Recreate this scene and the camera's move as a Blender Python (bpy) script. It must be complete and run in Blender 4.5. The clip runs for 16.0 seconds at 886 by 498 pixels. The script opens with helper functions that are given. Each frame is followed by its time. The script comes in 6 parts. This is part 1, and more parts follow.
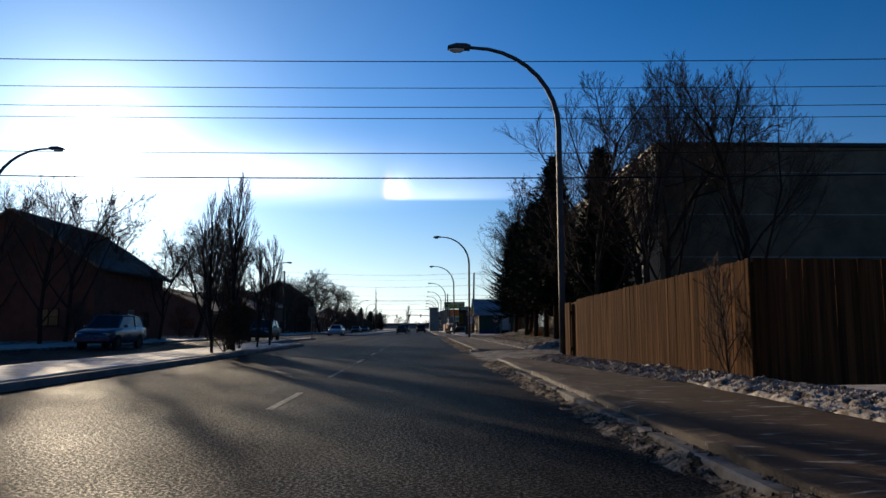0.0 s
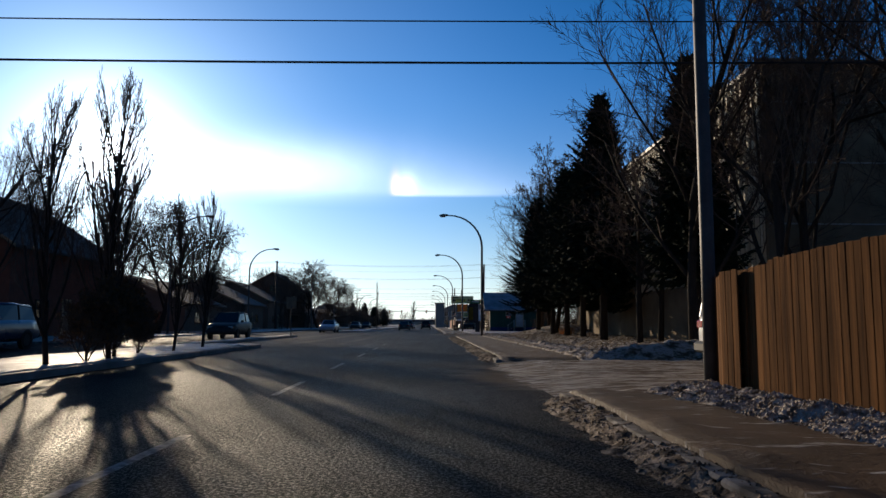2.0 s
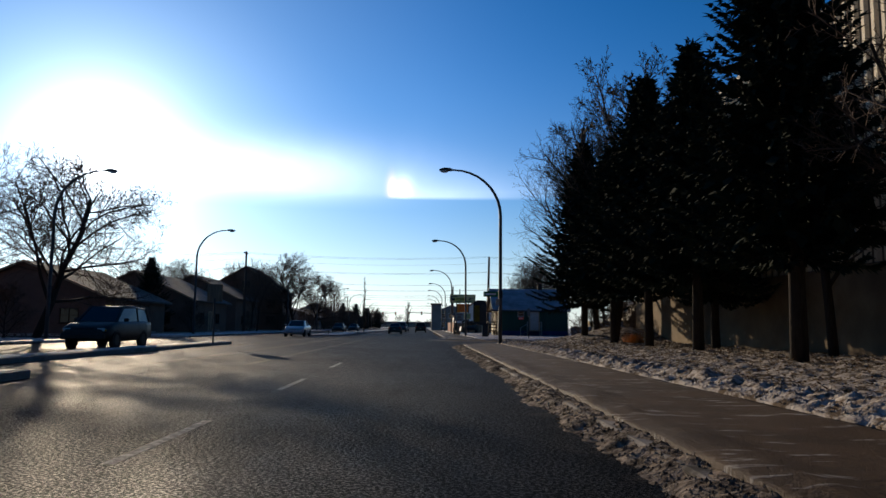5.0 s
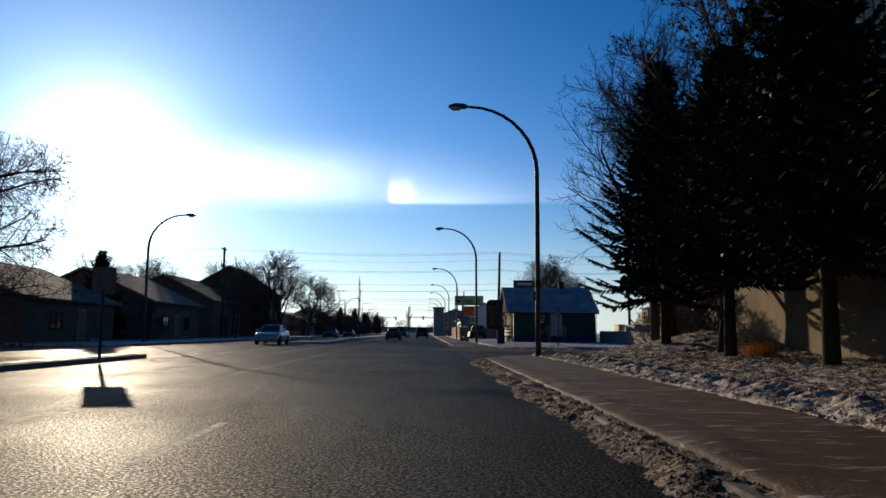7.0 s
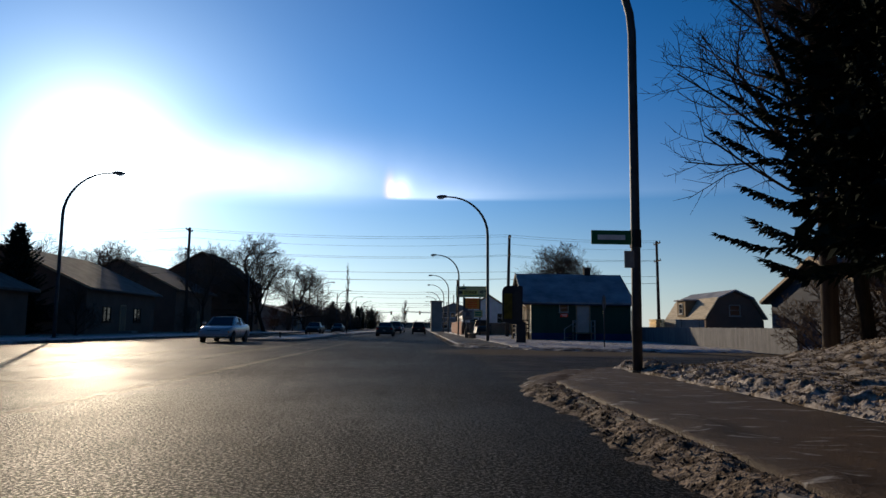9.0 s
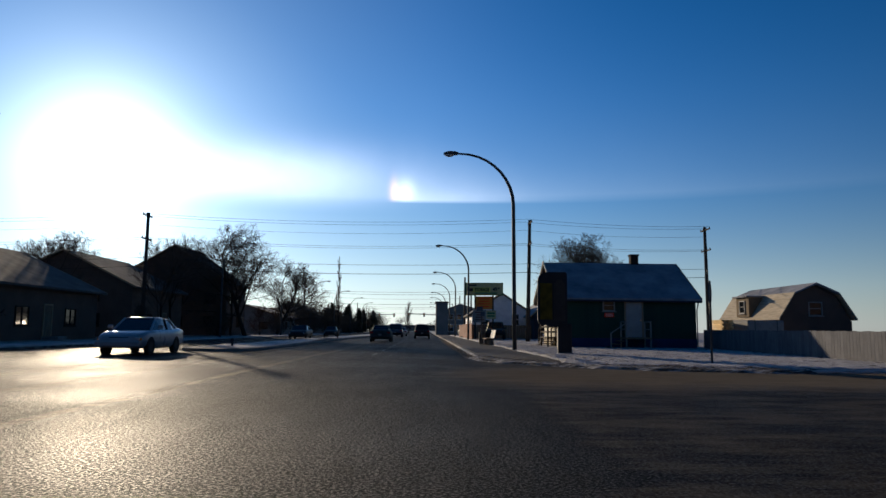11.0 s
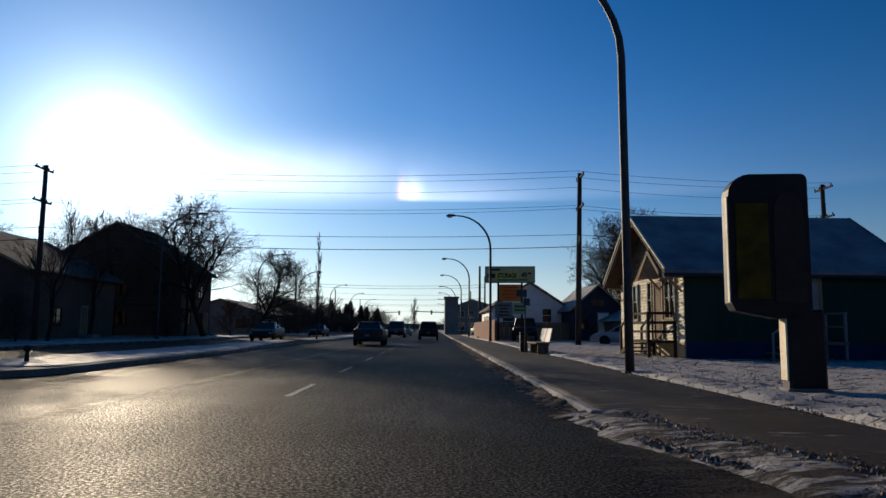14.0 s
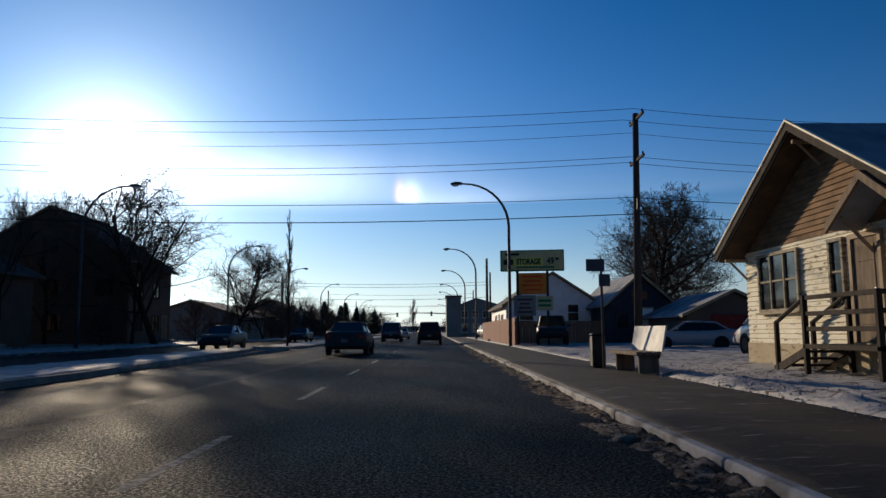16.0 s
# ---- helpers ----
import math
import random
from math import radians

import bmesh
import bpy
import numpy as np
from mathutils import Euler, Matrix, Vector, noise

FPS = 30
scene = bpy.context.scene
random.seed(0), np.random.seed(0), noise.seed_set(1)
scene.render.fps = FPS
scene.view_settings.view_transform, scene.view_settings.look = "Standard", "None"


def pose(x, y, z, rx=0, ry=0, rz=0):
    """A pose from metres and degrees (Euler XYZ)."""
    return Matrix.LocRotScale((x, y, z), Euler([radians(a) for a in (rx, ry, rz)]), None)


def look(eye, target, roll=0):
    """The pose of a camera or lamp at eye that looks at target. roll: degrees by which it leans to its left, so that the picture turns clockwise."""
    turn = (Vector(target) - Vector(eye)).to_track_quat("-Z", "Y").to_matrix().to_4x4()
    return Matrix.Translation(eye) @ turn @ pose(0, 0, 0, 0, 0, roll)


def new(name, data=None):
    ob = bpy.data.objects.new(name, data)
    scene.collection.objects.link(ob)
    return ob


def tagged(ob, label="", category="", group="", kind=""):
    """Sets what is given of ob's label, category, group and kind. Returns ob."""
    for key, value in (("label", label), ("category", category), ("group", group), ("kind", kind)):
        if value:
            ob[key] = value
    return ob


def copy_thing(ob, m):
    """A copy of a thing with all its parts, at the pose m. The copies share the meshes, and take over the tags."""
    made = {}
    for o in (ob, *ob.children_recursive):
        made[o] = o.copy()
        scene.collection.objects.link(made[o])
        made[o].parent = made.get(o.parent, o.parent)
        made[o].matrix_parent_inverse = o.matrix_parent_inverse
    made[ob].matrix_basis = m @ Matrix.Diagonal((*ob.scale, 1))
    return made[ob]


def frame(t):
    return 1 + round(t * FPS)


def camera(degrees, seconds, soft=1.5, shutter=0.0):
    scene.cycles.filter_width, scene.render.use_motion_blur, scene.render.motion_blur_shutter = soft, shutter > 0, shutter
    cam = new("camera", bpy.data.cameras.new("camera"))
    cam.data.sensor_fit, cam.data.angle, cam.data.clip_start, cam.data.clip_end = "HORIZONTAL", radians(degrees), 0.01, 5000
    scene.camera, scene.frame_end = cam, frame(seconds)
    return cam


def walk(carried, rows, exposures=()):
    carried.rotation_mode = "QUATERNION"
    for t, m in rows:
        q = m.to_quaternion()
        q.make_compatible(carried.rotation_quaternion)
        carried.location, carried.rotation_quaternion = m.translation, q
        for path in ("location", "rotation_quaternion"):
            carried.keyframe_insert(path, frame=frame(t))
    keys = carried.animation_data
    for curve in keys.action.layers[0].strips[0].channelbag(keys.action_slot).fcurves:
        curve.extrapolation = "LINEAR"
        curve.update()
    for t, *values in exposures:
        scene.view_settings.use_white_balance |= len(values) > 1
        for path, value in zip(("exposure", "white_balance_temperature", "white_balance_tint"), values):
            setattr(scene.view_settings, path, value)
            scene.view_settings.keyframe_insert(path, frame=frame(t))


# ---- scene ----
cam = camera(64.0, 16.0)
PATH = [
    (0, (-0.076, -1.53, 1.039), (-0.019, 0.457, 1.26), -0.1),
    (0.5, (-0.038, 1.24, 1.039), (0.018, 3.228, 1.246), -0.3),
    (1, (0.018, 4.013, 1.036), (0.067, 5.997, 1.279), -0.0),
    (1.5, (0.091, 6.786, 1.03), (0.137, 8.771, 1.263), 0.2),
    (2, (0.165, 9.561, 1.023), (0.203, 11.549, 1.234), 0.3),
    (2.5, (0.221, 12.347, 1.018), (0.261, 14.334, 1.241), 0.3),
    (3, (0.242, 15.162, 1.013), (0.287, 17.148, 1.241), 0.5),
    (3.5, (0.252, 17.998, 1.008), (0.304, 19.985, 1.23), 0.6),
    (4, (0.239, 20.89, 1.006), (0.288, 22.878, 1.223), 0.6),
    (6.5, (0.16, 35.594, 1.0), (0.211, 37.58, 1.229), 0.6),
    (7, (0.132, 38.578, 0.995), (0.178, 40.564, 1.228), 0.4),
    (7.5, (0.105, 41.591, 0.984), (0.152, 43.577, 1.216), 0.7),
    (8, (0.059, 44.66, 0.973), (0.115, 46.648, 1.189), 0.6),
    (8.5, (0.037, 47.741, 0.96), (0.086, 49.729, 1.181), 0.7),
    (9, (0.034, 50.841, 0.958), (0.089, 52.828, 1.179), 0.7),
    (11.5, (0.174, 66.393, 1.042), (0.212, 68.379, 1.271), 0.6),
    (12, (0.186, 69.49, 1.042), (0.221, 71.477, 1.272), 0.8),
    (12.5, (0.181, 72.566, 1.036), (0.217, 74.552, 1.27), 1.0),
    (13, (0.157, 75.635, 1.029), (0.191, 77.622, 1.253), 0.8),
    (13.5, (0.151, 78.675, 1.023), (0.173, 80.66, 1.27), 1.0),
    (14, (0.146, 81.701, 1.016), (0.167, 83.689, 1.241), 0.5),
    (14.5, (0.125, 84.736, 1.002), (0.146, 86.722, 1.233), -0.2),
    (15, (0.069, 87.795, 0.995), (0.092, 89.779, 1.243), 0.0),
    (15.5, (0.009, 90.862, 0.988), (0.03, 92.846, 1.238), -0.1),
    (16, (-0.058, 93.938, 0.989), (-0.033, 95.924, 1.22), -0.3),
]
walk(cam, [(t, look(eye, target, roll)) for t, eye, target, roll in PATH], [(0.0, 0.2, 6350, 10), (4.0, 0.2, 6350, 10), (7.0, 0.15, 6350, 10), (9.0, 0.0, 6350, 10), (12.0, -0.08, 6350, 10), (16.0, -0.05, 6350, 10)])

# ---------------------------------------------------------------- world, sun
SUN_AZ, SUN_EL = radians(24.8), radians(12.0)     # to the left of the road's direction, above the horizon
SUN_DIR = Vector((-math.sin(SUN_AZ) * math.cos(SUN_EL), math.cos(SUN_AZ) * math.cos(SUN_EL), math.sin(SUN_EL)))


class Nodes:
    """Short notation for node trees."""

    def __init__(self, tree):
        self.tree = tree

    def link(self, a, b):
        self.tree.links.new(a, b)

    def put(self, socket, v):
        if isinstance(v, (int, float)):
            socket.default_value = v
        elif isinstance(v, (tuple, list, Vector)):
            socket.default_value = tuple(v)
        else:
            self.link(v, socket)

    def math(self, op, a, b=0.0, clamp=False):
        n = self.tree.nodes.new("ShaderNodeMath")
        n.operation, n.use_clamp = op, clamp
        self.put(n.inputs[0], a)
        self.put(n.inputs[1], b)
        return n.outputs[0]

    def mix(self, f, a, b, blend="MIX"):
        n = self.tree.nodes.new("ShaderNodeMixRGB")
        n.blend_type = blend
        for s, v in zip(n.inputs, (f, a, b)):
            self.put(s, (*v, 1) if isinstance(v, tuple) and len(v) == 3 else v)
        return n.outputs[0]

    def noise(self, vec, scale, detail=4.0, rough=0.6):
        n = self.tree.nodes.new("ShaderNodeTexNoise")
        self.put(n.inputs["Vector"], vec)
        n.inputs["Scale"].default_value = scale
        n.inputs["Detail"].default_value = detail
        n.inputs["Roughness"].default_value = rough
        return n.outputs["Fac"]

    def ramp(self, f, lo, hi):
        n = self.tree.nodes.new("ShaderNodeMapRange")
        n.inputs["From Min"].default_value, n.inputs["From Max"].default_value = lo, hi
        self.put(n.inputs["Value"], f)
        return n.outputs["Result"]


def make_world():
    w = bpy.data.worlds.new("winter_sky")
    scene.world = w
    w.use_nodes = True
    nt = w.node_tree
    nt.nodes.clear()
    N = Nodes(nt)
    out, bg = nt.nodes.new("ShaderNodeOutputWorld"), nt.nodes.new("ShaderNodeBackground")
    sky = nt.nodes.new("ShaderNodeTexSky")
    sky.sky_type, sky.sun_disc = "NISHITA", False
    sky.sun_elevation, sky.sun_rotation = SUN_EL, -SUN_AZ
    sky.air_density, sky.dust_density, sky.ozone_density = 1.0, 0.1, 4.0
    way = nt.nodes.new("ShaderNodeTexCoord").outputs["Generated"]
    sep = nt.nodes.new("ShaderNodeSeparateXYZ")
    N.link(way, sep.inputs[0])
    x, y, z = sep.outputs
    dot = nt.nodes.new("ShaderNodeVectorMath")
    dot.operation = "DOT_PRODUCT"
    N.link(way, dot.inputs[0])
    dot.inputs[1].default_value = SUN_DIR
    d = N.math("MAXIMUM", dot.outputs["Value"], 0.0)
    # bright haze of ice crystals round the sun
    glow, far_glow = (N.math("ADD", N.math("MULTIPLY", N.math("POWER", d, p1), g1), N.math("MULTIPLY", N.math("POWER", d, p2), g2)) for (p1, g1), (p2, g2) in (SKY["glow"][:2], SKY["glow"][2:]))
    # thin cloud band at the sun's height, with a sun dog 23 degrees to its right
    el = N.math("MULTIPLY", N.math("ARCSINE", z), 180 / math.pi)
    az = N.math("MULTIPLY", N.math("ARCTAN2", x, y), 180 / math.pi)
    rel = N.math("ADD", az, math.degrees(SUN_AZ))

    def bell(v, mid, width):
        q = N.math("DIVIDE", N.math("SUBTRACT", v, mid), width)
        return N.math("POWER", math.e, N.math("MULTIPLY", N.math("MULTIPLY", q, q), -1.0))

    def above(foot, soft, fade):
        """A sheet of ice cloud with a crisp lower edge that thins out upwards."""
        over = N.math("MAXIMUM", N.math("SUBTRACT", el, foot), 0.0)
        return N.math("MULTIPLY", N.ramp(el, foot - soft, foot + soft), N.math("POWER", math.e, N.math("DIVIDE", over, -fade)))

    wisp = N.noise(way, 9, 4)
    broad = N.math("MULTIPLY", bell(el, 12.0, 2.3), N.ramp(el, 9.2, 10.6))
    band = N.math("MULTIPLY", N.math("MULTIPLY", broad, bell(rel, 11.0, 9.5)), SKY["band"])
    tail = N.math("MULTIPLY", N.math("MULTIPLY", above(10.35, 0.14, 1.1), N.math("MULTIPLY", bell(rel, 22.6, 7.5), N.ramp(rel, 21.6, 22.6))), SKY["tail"])
    veil = N.math("MULTIPLY", N.math("MULTIPLY", above(10.5, 0.35, 3.4), N.math("MULTIPLY", N.ramp(rel, 16.0, 24.0), bell(rel, 24.0, 26.0))), SKY["veil"])
    ice = N.math("ADD", N.math("ADD", band, tail), veil)
    ice = N.math("MULTIPLY", ice, N.math("ADD", 0.7, N.math("MULTIPLY", wisp, 0.6)))
    dog = bell(el, 11.1, 0.95)
    dog = N.math("MULTIPLY", dog, N.ramp(el, 10.2, 10.5))
    spot = N.math("MULTIPLY", N.math("MULTIPLY", dog, bell(rel, 22.9, 0.75)), SKY["dog"])
    red = N.math("MULTIPLY", N.math("MULTIPLY", dog, bell(rel, 21.95, 0.36)), SKY["dog"] * 1.2)
    low = N.math("POWER", math.e, N.math("DIVIDE", N.math("MAXIMUM", el, 0.0), -SKY["haze_h"]))
    side = N.math("ADD", 0.15, N.math("MULTIPLY", bell(rel, 0.0, 52.0), 0.85))
    haze = N.math("MULTIPLY", N.math("MULTIPLY", low, side), SKY["haze"])
    tint = nt.nodes.new("ShaderNodeHueSaturation")
    tint.inputs["Saturation"].default_value = SKY["sat"]
    N.link(sky.outputs[0], tint.inputs["Color"])
    base = N.mix(1.0, tint.outputs[0], (SKY["k"] * 0.82, SKY["k"] * 0.97, SKY["k"] * 1.16), "MULTIPLY")
    # paler towards the horizon, deeper towards the zenith
    grey = nt.nodes.new("ShaderNodeRGBToBW")
    N.link(base, grey.inputs[0])
    pale = N.math("POWER", math.e, N.math("DIVIDE", N.math("MAXIMUM", el, 0.0), -SKY["pale_h"]))
    base = N.mix(N.math("MULTIPLY", pale, 0.75), base, N.mix(1.0, grey.outputs[0], (0.94, 1.0, 1.06), "MULTIPLY"))
    base = N.mix(1.0, base, N.math("SUBTRACT", 1.0, N.math("MULTIPLY", N.ramp(el, 18.0, 70.0), 0.5)), "MULTIPLY")
    base = N.mix(1.0, base, N.math("SUBTRACT", 1.0, N.math("MULTIPLY", N.ramp(N.math("ABSOLUTE", rel), 25.0, 80.0), 0.4)), "MULTIPLY")

    def plus(col, f, colour):
        c = N.mix(1.0, f, colour, "MULTIPLY")
        return N.mix(1.0, col, c, "ADD")

    base = plus(base, glow, (0.95, 0.98, 0.97))
    base = plus(base, far_glow, (0.80, 0.97, 0.99))
    base = plus(base, haze, (0.96, 0.98, 0.92))
    base = plus(base, ice, (1.0, 0.98, 0.97))
    base = plus(base, spot, (0.95, 0.95, 1.0))
    base = plus(base, red, (1.0, 0.38, 0.0))
    N.link(base, bg.inputs[0])
    bg.inputs[1].default_value = 1.0
    N.link(bg.outputs[0], out.inputs[0])


SKY = dict(k=0.092, sat=1.42, glow=((3000, 8.0), (300, 1.4), (70, 0.42), (14, 0.22)), band=0.72, tail=0.50, dog=0.62, veil=0.12, haze=0.42, haze_h=7.5, pale_h=6.5)
make_world()
sun = new("sun", bpy.data.lights.new("sun", "SUN"))
sun.data.energy, sun.data.angle, sun.data.color = 4.0, radians(0.53), (1.0, 0.80, 0.56)
sun.matrix_basis = look((0, 0, 60), Vector((0, 0, 60)) - SUN_DIR)

# ---------------------------------------------------------------- materials


def mat(name, a, b=None, big=1.5, fine=35.0, rough=0.75, bump=0.25, metal=0.0, rough_var=0.12, spec=0.12, per_object=0.0, stretch=(1, 1, 1), lo=0.35, hi=0.65, dist=0.01):
    """Two colours by a large noise, a fine grain in value, gloss and relief."""
    b = b or tuple(c * 0.72 for c in a)
    m = bpy.data.materials.new(name)
    m.use_nodes = True
    nt = m.node_tree
    N = Nodes(nt)
    p = nt.nodes["Principled BSDF"]
    tc = nt.nodes.new("ShaderNodeTexCoord").outputs["Object"]
    mp = nt.nodes.new("ShaderNodeMapping")
    mp.inputs["Scale"].default_value = stretch
    N.link(tc, mp.inputs["Vector"])
    vec = mp.outputs[0]
    if per_object:      # no two pieces show the same grain
        shift = nt.nodes.new("ShaderNodeVectorMath")
        shift.operation = "ADD"
        N.link(vec, shift.inputs[0])
        N.link(N.math("MULTIPLY", nt.nodes.new("ShaderNodeObjectInfo").outputs["Random"], 61.0), shift.inputs[1])
        vec = shift.outputs[0]
    big_n, fine_n = N.noise(vec, big, 5), N.noise(vec, fine, 3)
    col = N.mix(N.ramp(big_n, lo, hi), a, b)
    col = N.mix(0.55, col, N.math("ADD", 0.45, fine_n), "MULTIPLY")
    col = N.mix(1.0, col, (1.35,) * 3, "MULTIPLY")
    if per_object:
        info = nt.nodes.new("ShaderNodeObjectInfo").outputs["Random"]
        k = N.math("ADD", 1 - per_object / 2, N.math("MULTIPLY", info, per_object))
        col = N.mix(1.0, col, k, "MULTIPLY")
    N.link(col, p.inputs["Base Color"])
    r = N.math("ADD", rough - rough_var / 2, N.math("MULTIPLY", big_n, rough_var))
    N.link(r, p.inputs["Roughness"])
    p.inputs["Metallic"].default_value = metal
    p.inputs["Specular IOR Level"].default_value = spec
    if bump:
        bn = nt.nodes.new("ShaderNodeBump")
        bn.inputs["Strength"].default_value, bn.inputs["Distance"].default_value = bump, dist
        N.link(fine_n, bn.inputs["Height"])
        N.link(bn.outputs[0], p.inputs["Normal"])
    return m


def glass_mat(name, tint, rough=0.05):
    m = bpy.data.materials.new(name)
    m.use_nodes = True
    p = m.node_tree.nodes["Principled BSDF"]
    p.inputs["Base Color"].default_value = (*tint, 1)
    p.inputs["Roughness"].default_value = rough
    p.inputs["Specular IOR Level"].default_value = 0.4
    return m


def asphalt_mat():
    m = bpy.data.materials.new("asphalt")
    m.use_nodes = True
    nt = m.node_tree
    N = Nodes(nt)
    p = nt.nodes["Principled BSDF"]
    tc = nt.nodes.new("ShaderNodeTexCoord").outputs["Object"]
    mp = nt.nodes.new("ShaderNodeMapping")
    mp.inputs["Scale"].default_value = (1.0, 0.16, 1.0)      # wear runs along the lanes
    N.link(tc, mp.inputs["Vector"])
    streak, patch = N.noise(mp.outputs[0], 1.1, 5), N.noise(tc, 0.28, 5)
    grain = N.noise(tc, 44, 4, 0.8)
    col = N.mix(N.ramp(streak, 0.4, 0.66), (0.013, 0.0134, 0.0145), (0.019, 0.0192, 0.0195))
    col = N.mix(N.math("MULTIPLY", N.ramp(patch, 0.45, 0.75), 0.5), col, (0.026, 0.0257, 0.0255))
    sep = nt.nodes.new("ShaderNodeSeparateXYZ")
    N.link(tc, sep.inputs[0])
    wheel_path = N.math("ABSOLUTE", N.math("SINE", N.math("MULTIPLY", N.math("ADD", sep.outputs[0], 2.05), 1.72)))
    col = N.mix(N.math("MULTIPLY", N.ramp(wheel_path, 0.55, 1.0), 0.25), col, (0.032, 0.0315, 0.031))
    fleck = N.noise(mp.outputs[0], 7.0, 6, 0.7)
    col = N.mix(N.math("MULTIPLY", N.ramp(fleck, 0.60, 0.76), 0.5), col, (0.11, 0.107, 0.103))
    grit = N.noise(tc, 21, 3, 0.75)
    col = N.mix(N.math("MULTIPLY", N.ramp(grit, 0.56, 0.70), 0.5), col, (0.075, 0.072, 0.068))
    col = N.mix(0.8, col, N.math("ADD", -0.15, N.math("MULTIPLY", grain, 1.9)), "MULTIPLY")
    col = N.mix(1.0, col, (0.56, 0.61, 0.69), "MULTIPLY")
    # sand and packed snow dragged about the side street, the driveway and the gutter
    px, py = sep.outputs[0], sep.outputs[1]

    def hump(v, mid, width):
        q = N.math("DIVIDE", N.math("SUBTRACT", v, mid), width)
        return N.math("POWER", math.e, N.math("MULTIPLY", N.math("MULTIPLY", q, q), -1.0))

    cross = nt.nodes.new("ShaderNodeMapping")
    cross.inputs["Scale"].default_value = (0.35, 1.2, 1.0)
    N.link(tc, cross.inputs["Vector"])
    mouth = N.math("MULTIPLY", N.math("MULTIPLY", hump(py, 80.2, 5.2), N.ramp(px, -1.8, 2.5)), 1.15)
    turn_lane = N.math("MULTIPLY", N.math("ADD", N.math("ADD", hump(px, -6.6, 0.55), hump(px, -9.0, 1.0)), hump(px, -4.3, 0.3)), N.math("MULTIPLY", N.ramp(py, 38.0, 46.0), 0.62))
    drive_in = N.math("MULTIPLY", hump(py, 24.2, 4.6), N.ramp(px, -0.6, 1.6))
    gutter = N.math("MULTIPLY", N.ramp(px, 0.6, 1.9), 0.55)
    lay = N.math("MAXIMUM", N.math("MAXIMUM", mouth, drive_in), N.math("MAXIMUM", gutter, turn_lane))
    drift = N.math("ADD", N.math("MULTIPLY", N.noise(cross.outputs[0], 1.6, 7, 0.7), 1.1), N.math("MULTIPLY", grit, 0.45))
    lay = N.ramp(N.math("ADD", lay, N.math("SUBTRACT", drift, 0.78)), 0.45, 0.95)
    sand = N.mix(N.noise(cross.outputs[0], 2.6, 6), (0.10, 0.082, 0.062), (0.26, 0.225, 0.18))
    col = N.mix(N.math("MULTIPLY", lay, 0.85), col, sand)
    N.link(col, p.inputs["Base Color"])
    r = N.math("ADD", 0.50, N.math("MULTIPLY", N.ramp(patch, 0.35, 0.7), 0.12))
    N.link(r, p.inputs["Roughness"])
    p.inputs["Specular IOR Level"].default_value = 0.1
    damp = N.math("MULTIPLY", N.math("ADD", 0.45, N.math("MULTIPLY", N.ramp(N.noise(mp.outputs[0], 3.2, 7, 0.7), 0.40, 0.68), 0.55)), N.ramp(N.noise(tc, 36, 3, 0.75), 0.52, 0.59))
    N.link(N.math("MULTIPLY", N.math("ADD", 0.002, N.math("MULTIPLY", damp, 0.24)), N.math("SUBTRACT", 1.0, lay)), p.inputs["Specular IOR Level"])
    bn = nt.nodes.new("ShaderNodeBump")
    bn.inputs["Strength"].default_value, bn.inputs["Distance"].default_value = 1.0, 0.015
    N.link(N.math("ADD", grain, N.math("MULTIPLY", grit, 1.2)), bn.inputs["Height"])
    N.link(bn.outputs[0], p.inputs["Normal"])
    return m


ASPHALT = asphalt_mat()
SNOW = mat("snow", (0.43, 0.41, 0.39), (0.22, 0.20, 0.18), 2.0, 18, 0.65, 0.7, dist=0.04)
DIRTY_SNOW = mat("dirty_snow", (0.40, 0.355, 0.305), (0.115, 0.082, 0.055), 7.0, 34, 0.8, 0.9, dist=0.03, lo=0.40, hi=0.60)
KERB_SNOW = mat("kerb_snow", (0.19, 0.145, 0.105), (0.034, 0.021, 0.012), 7.0, 26, 0.8, 0.9, dist=0.04, lo=0.40, hi=0.58)
LAWN = mat("frosted_lawn", (0.34, 0.30, 0.26), (0.07, 0.048, 0.03), 3.6, 26, 0.9, 1.0, dist=0.05, lo=0.46, hi=0.60)


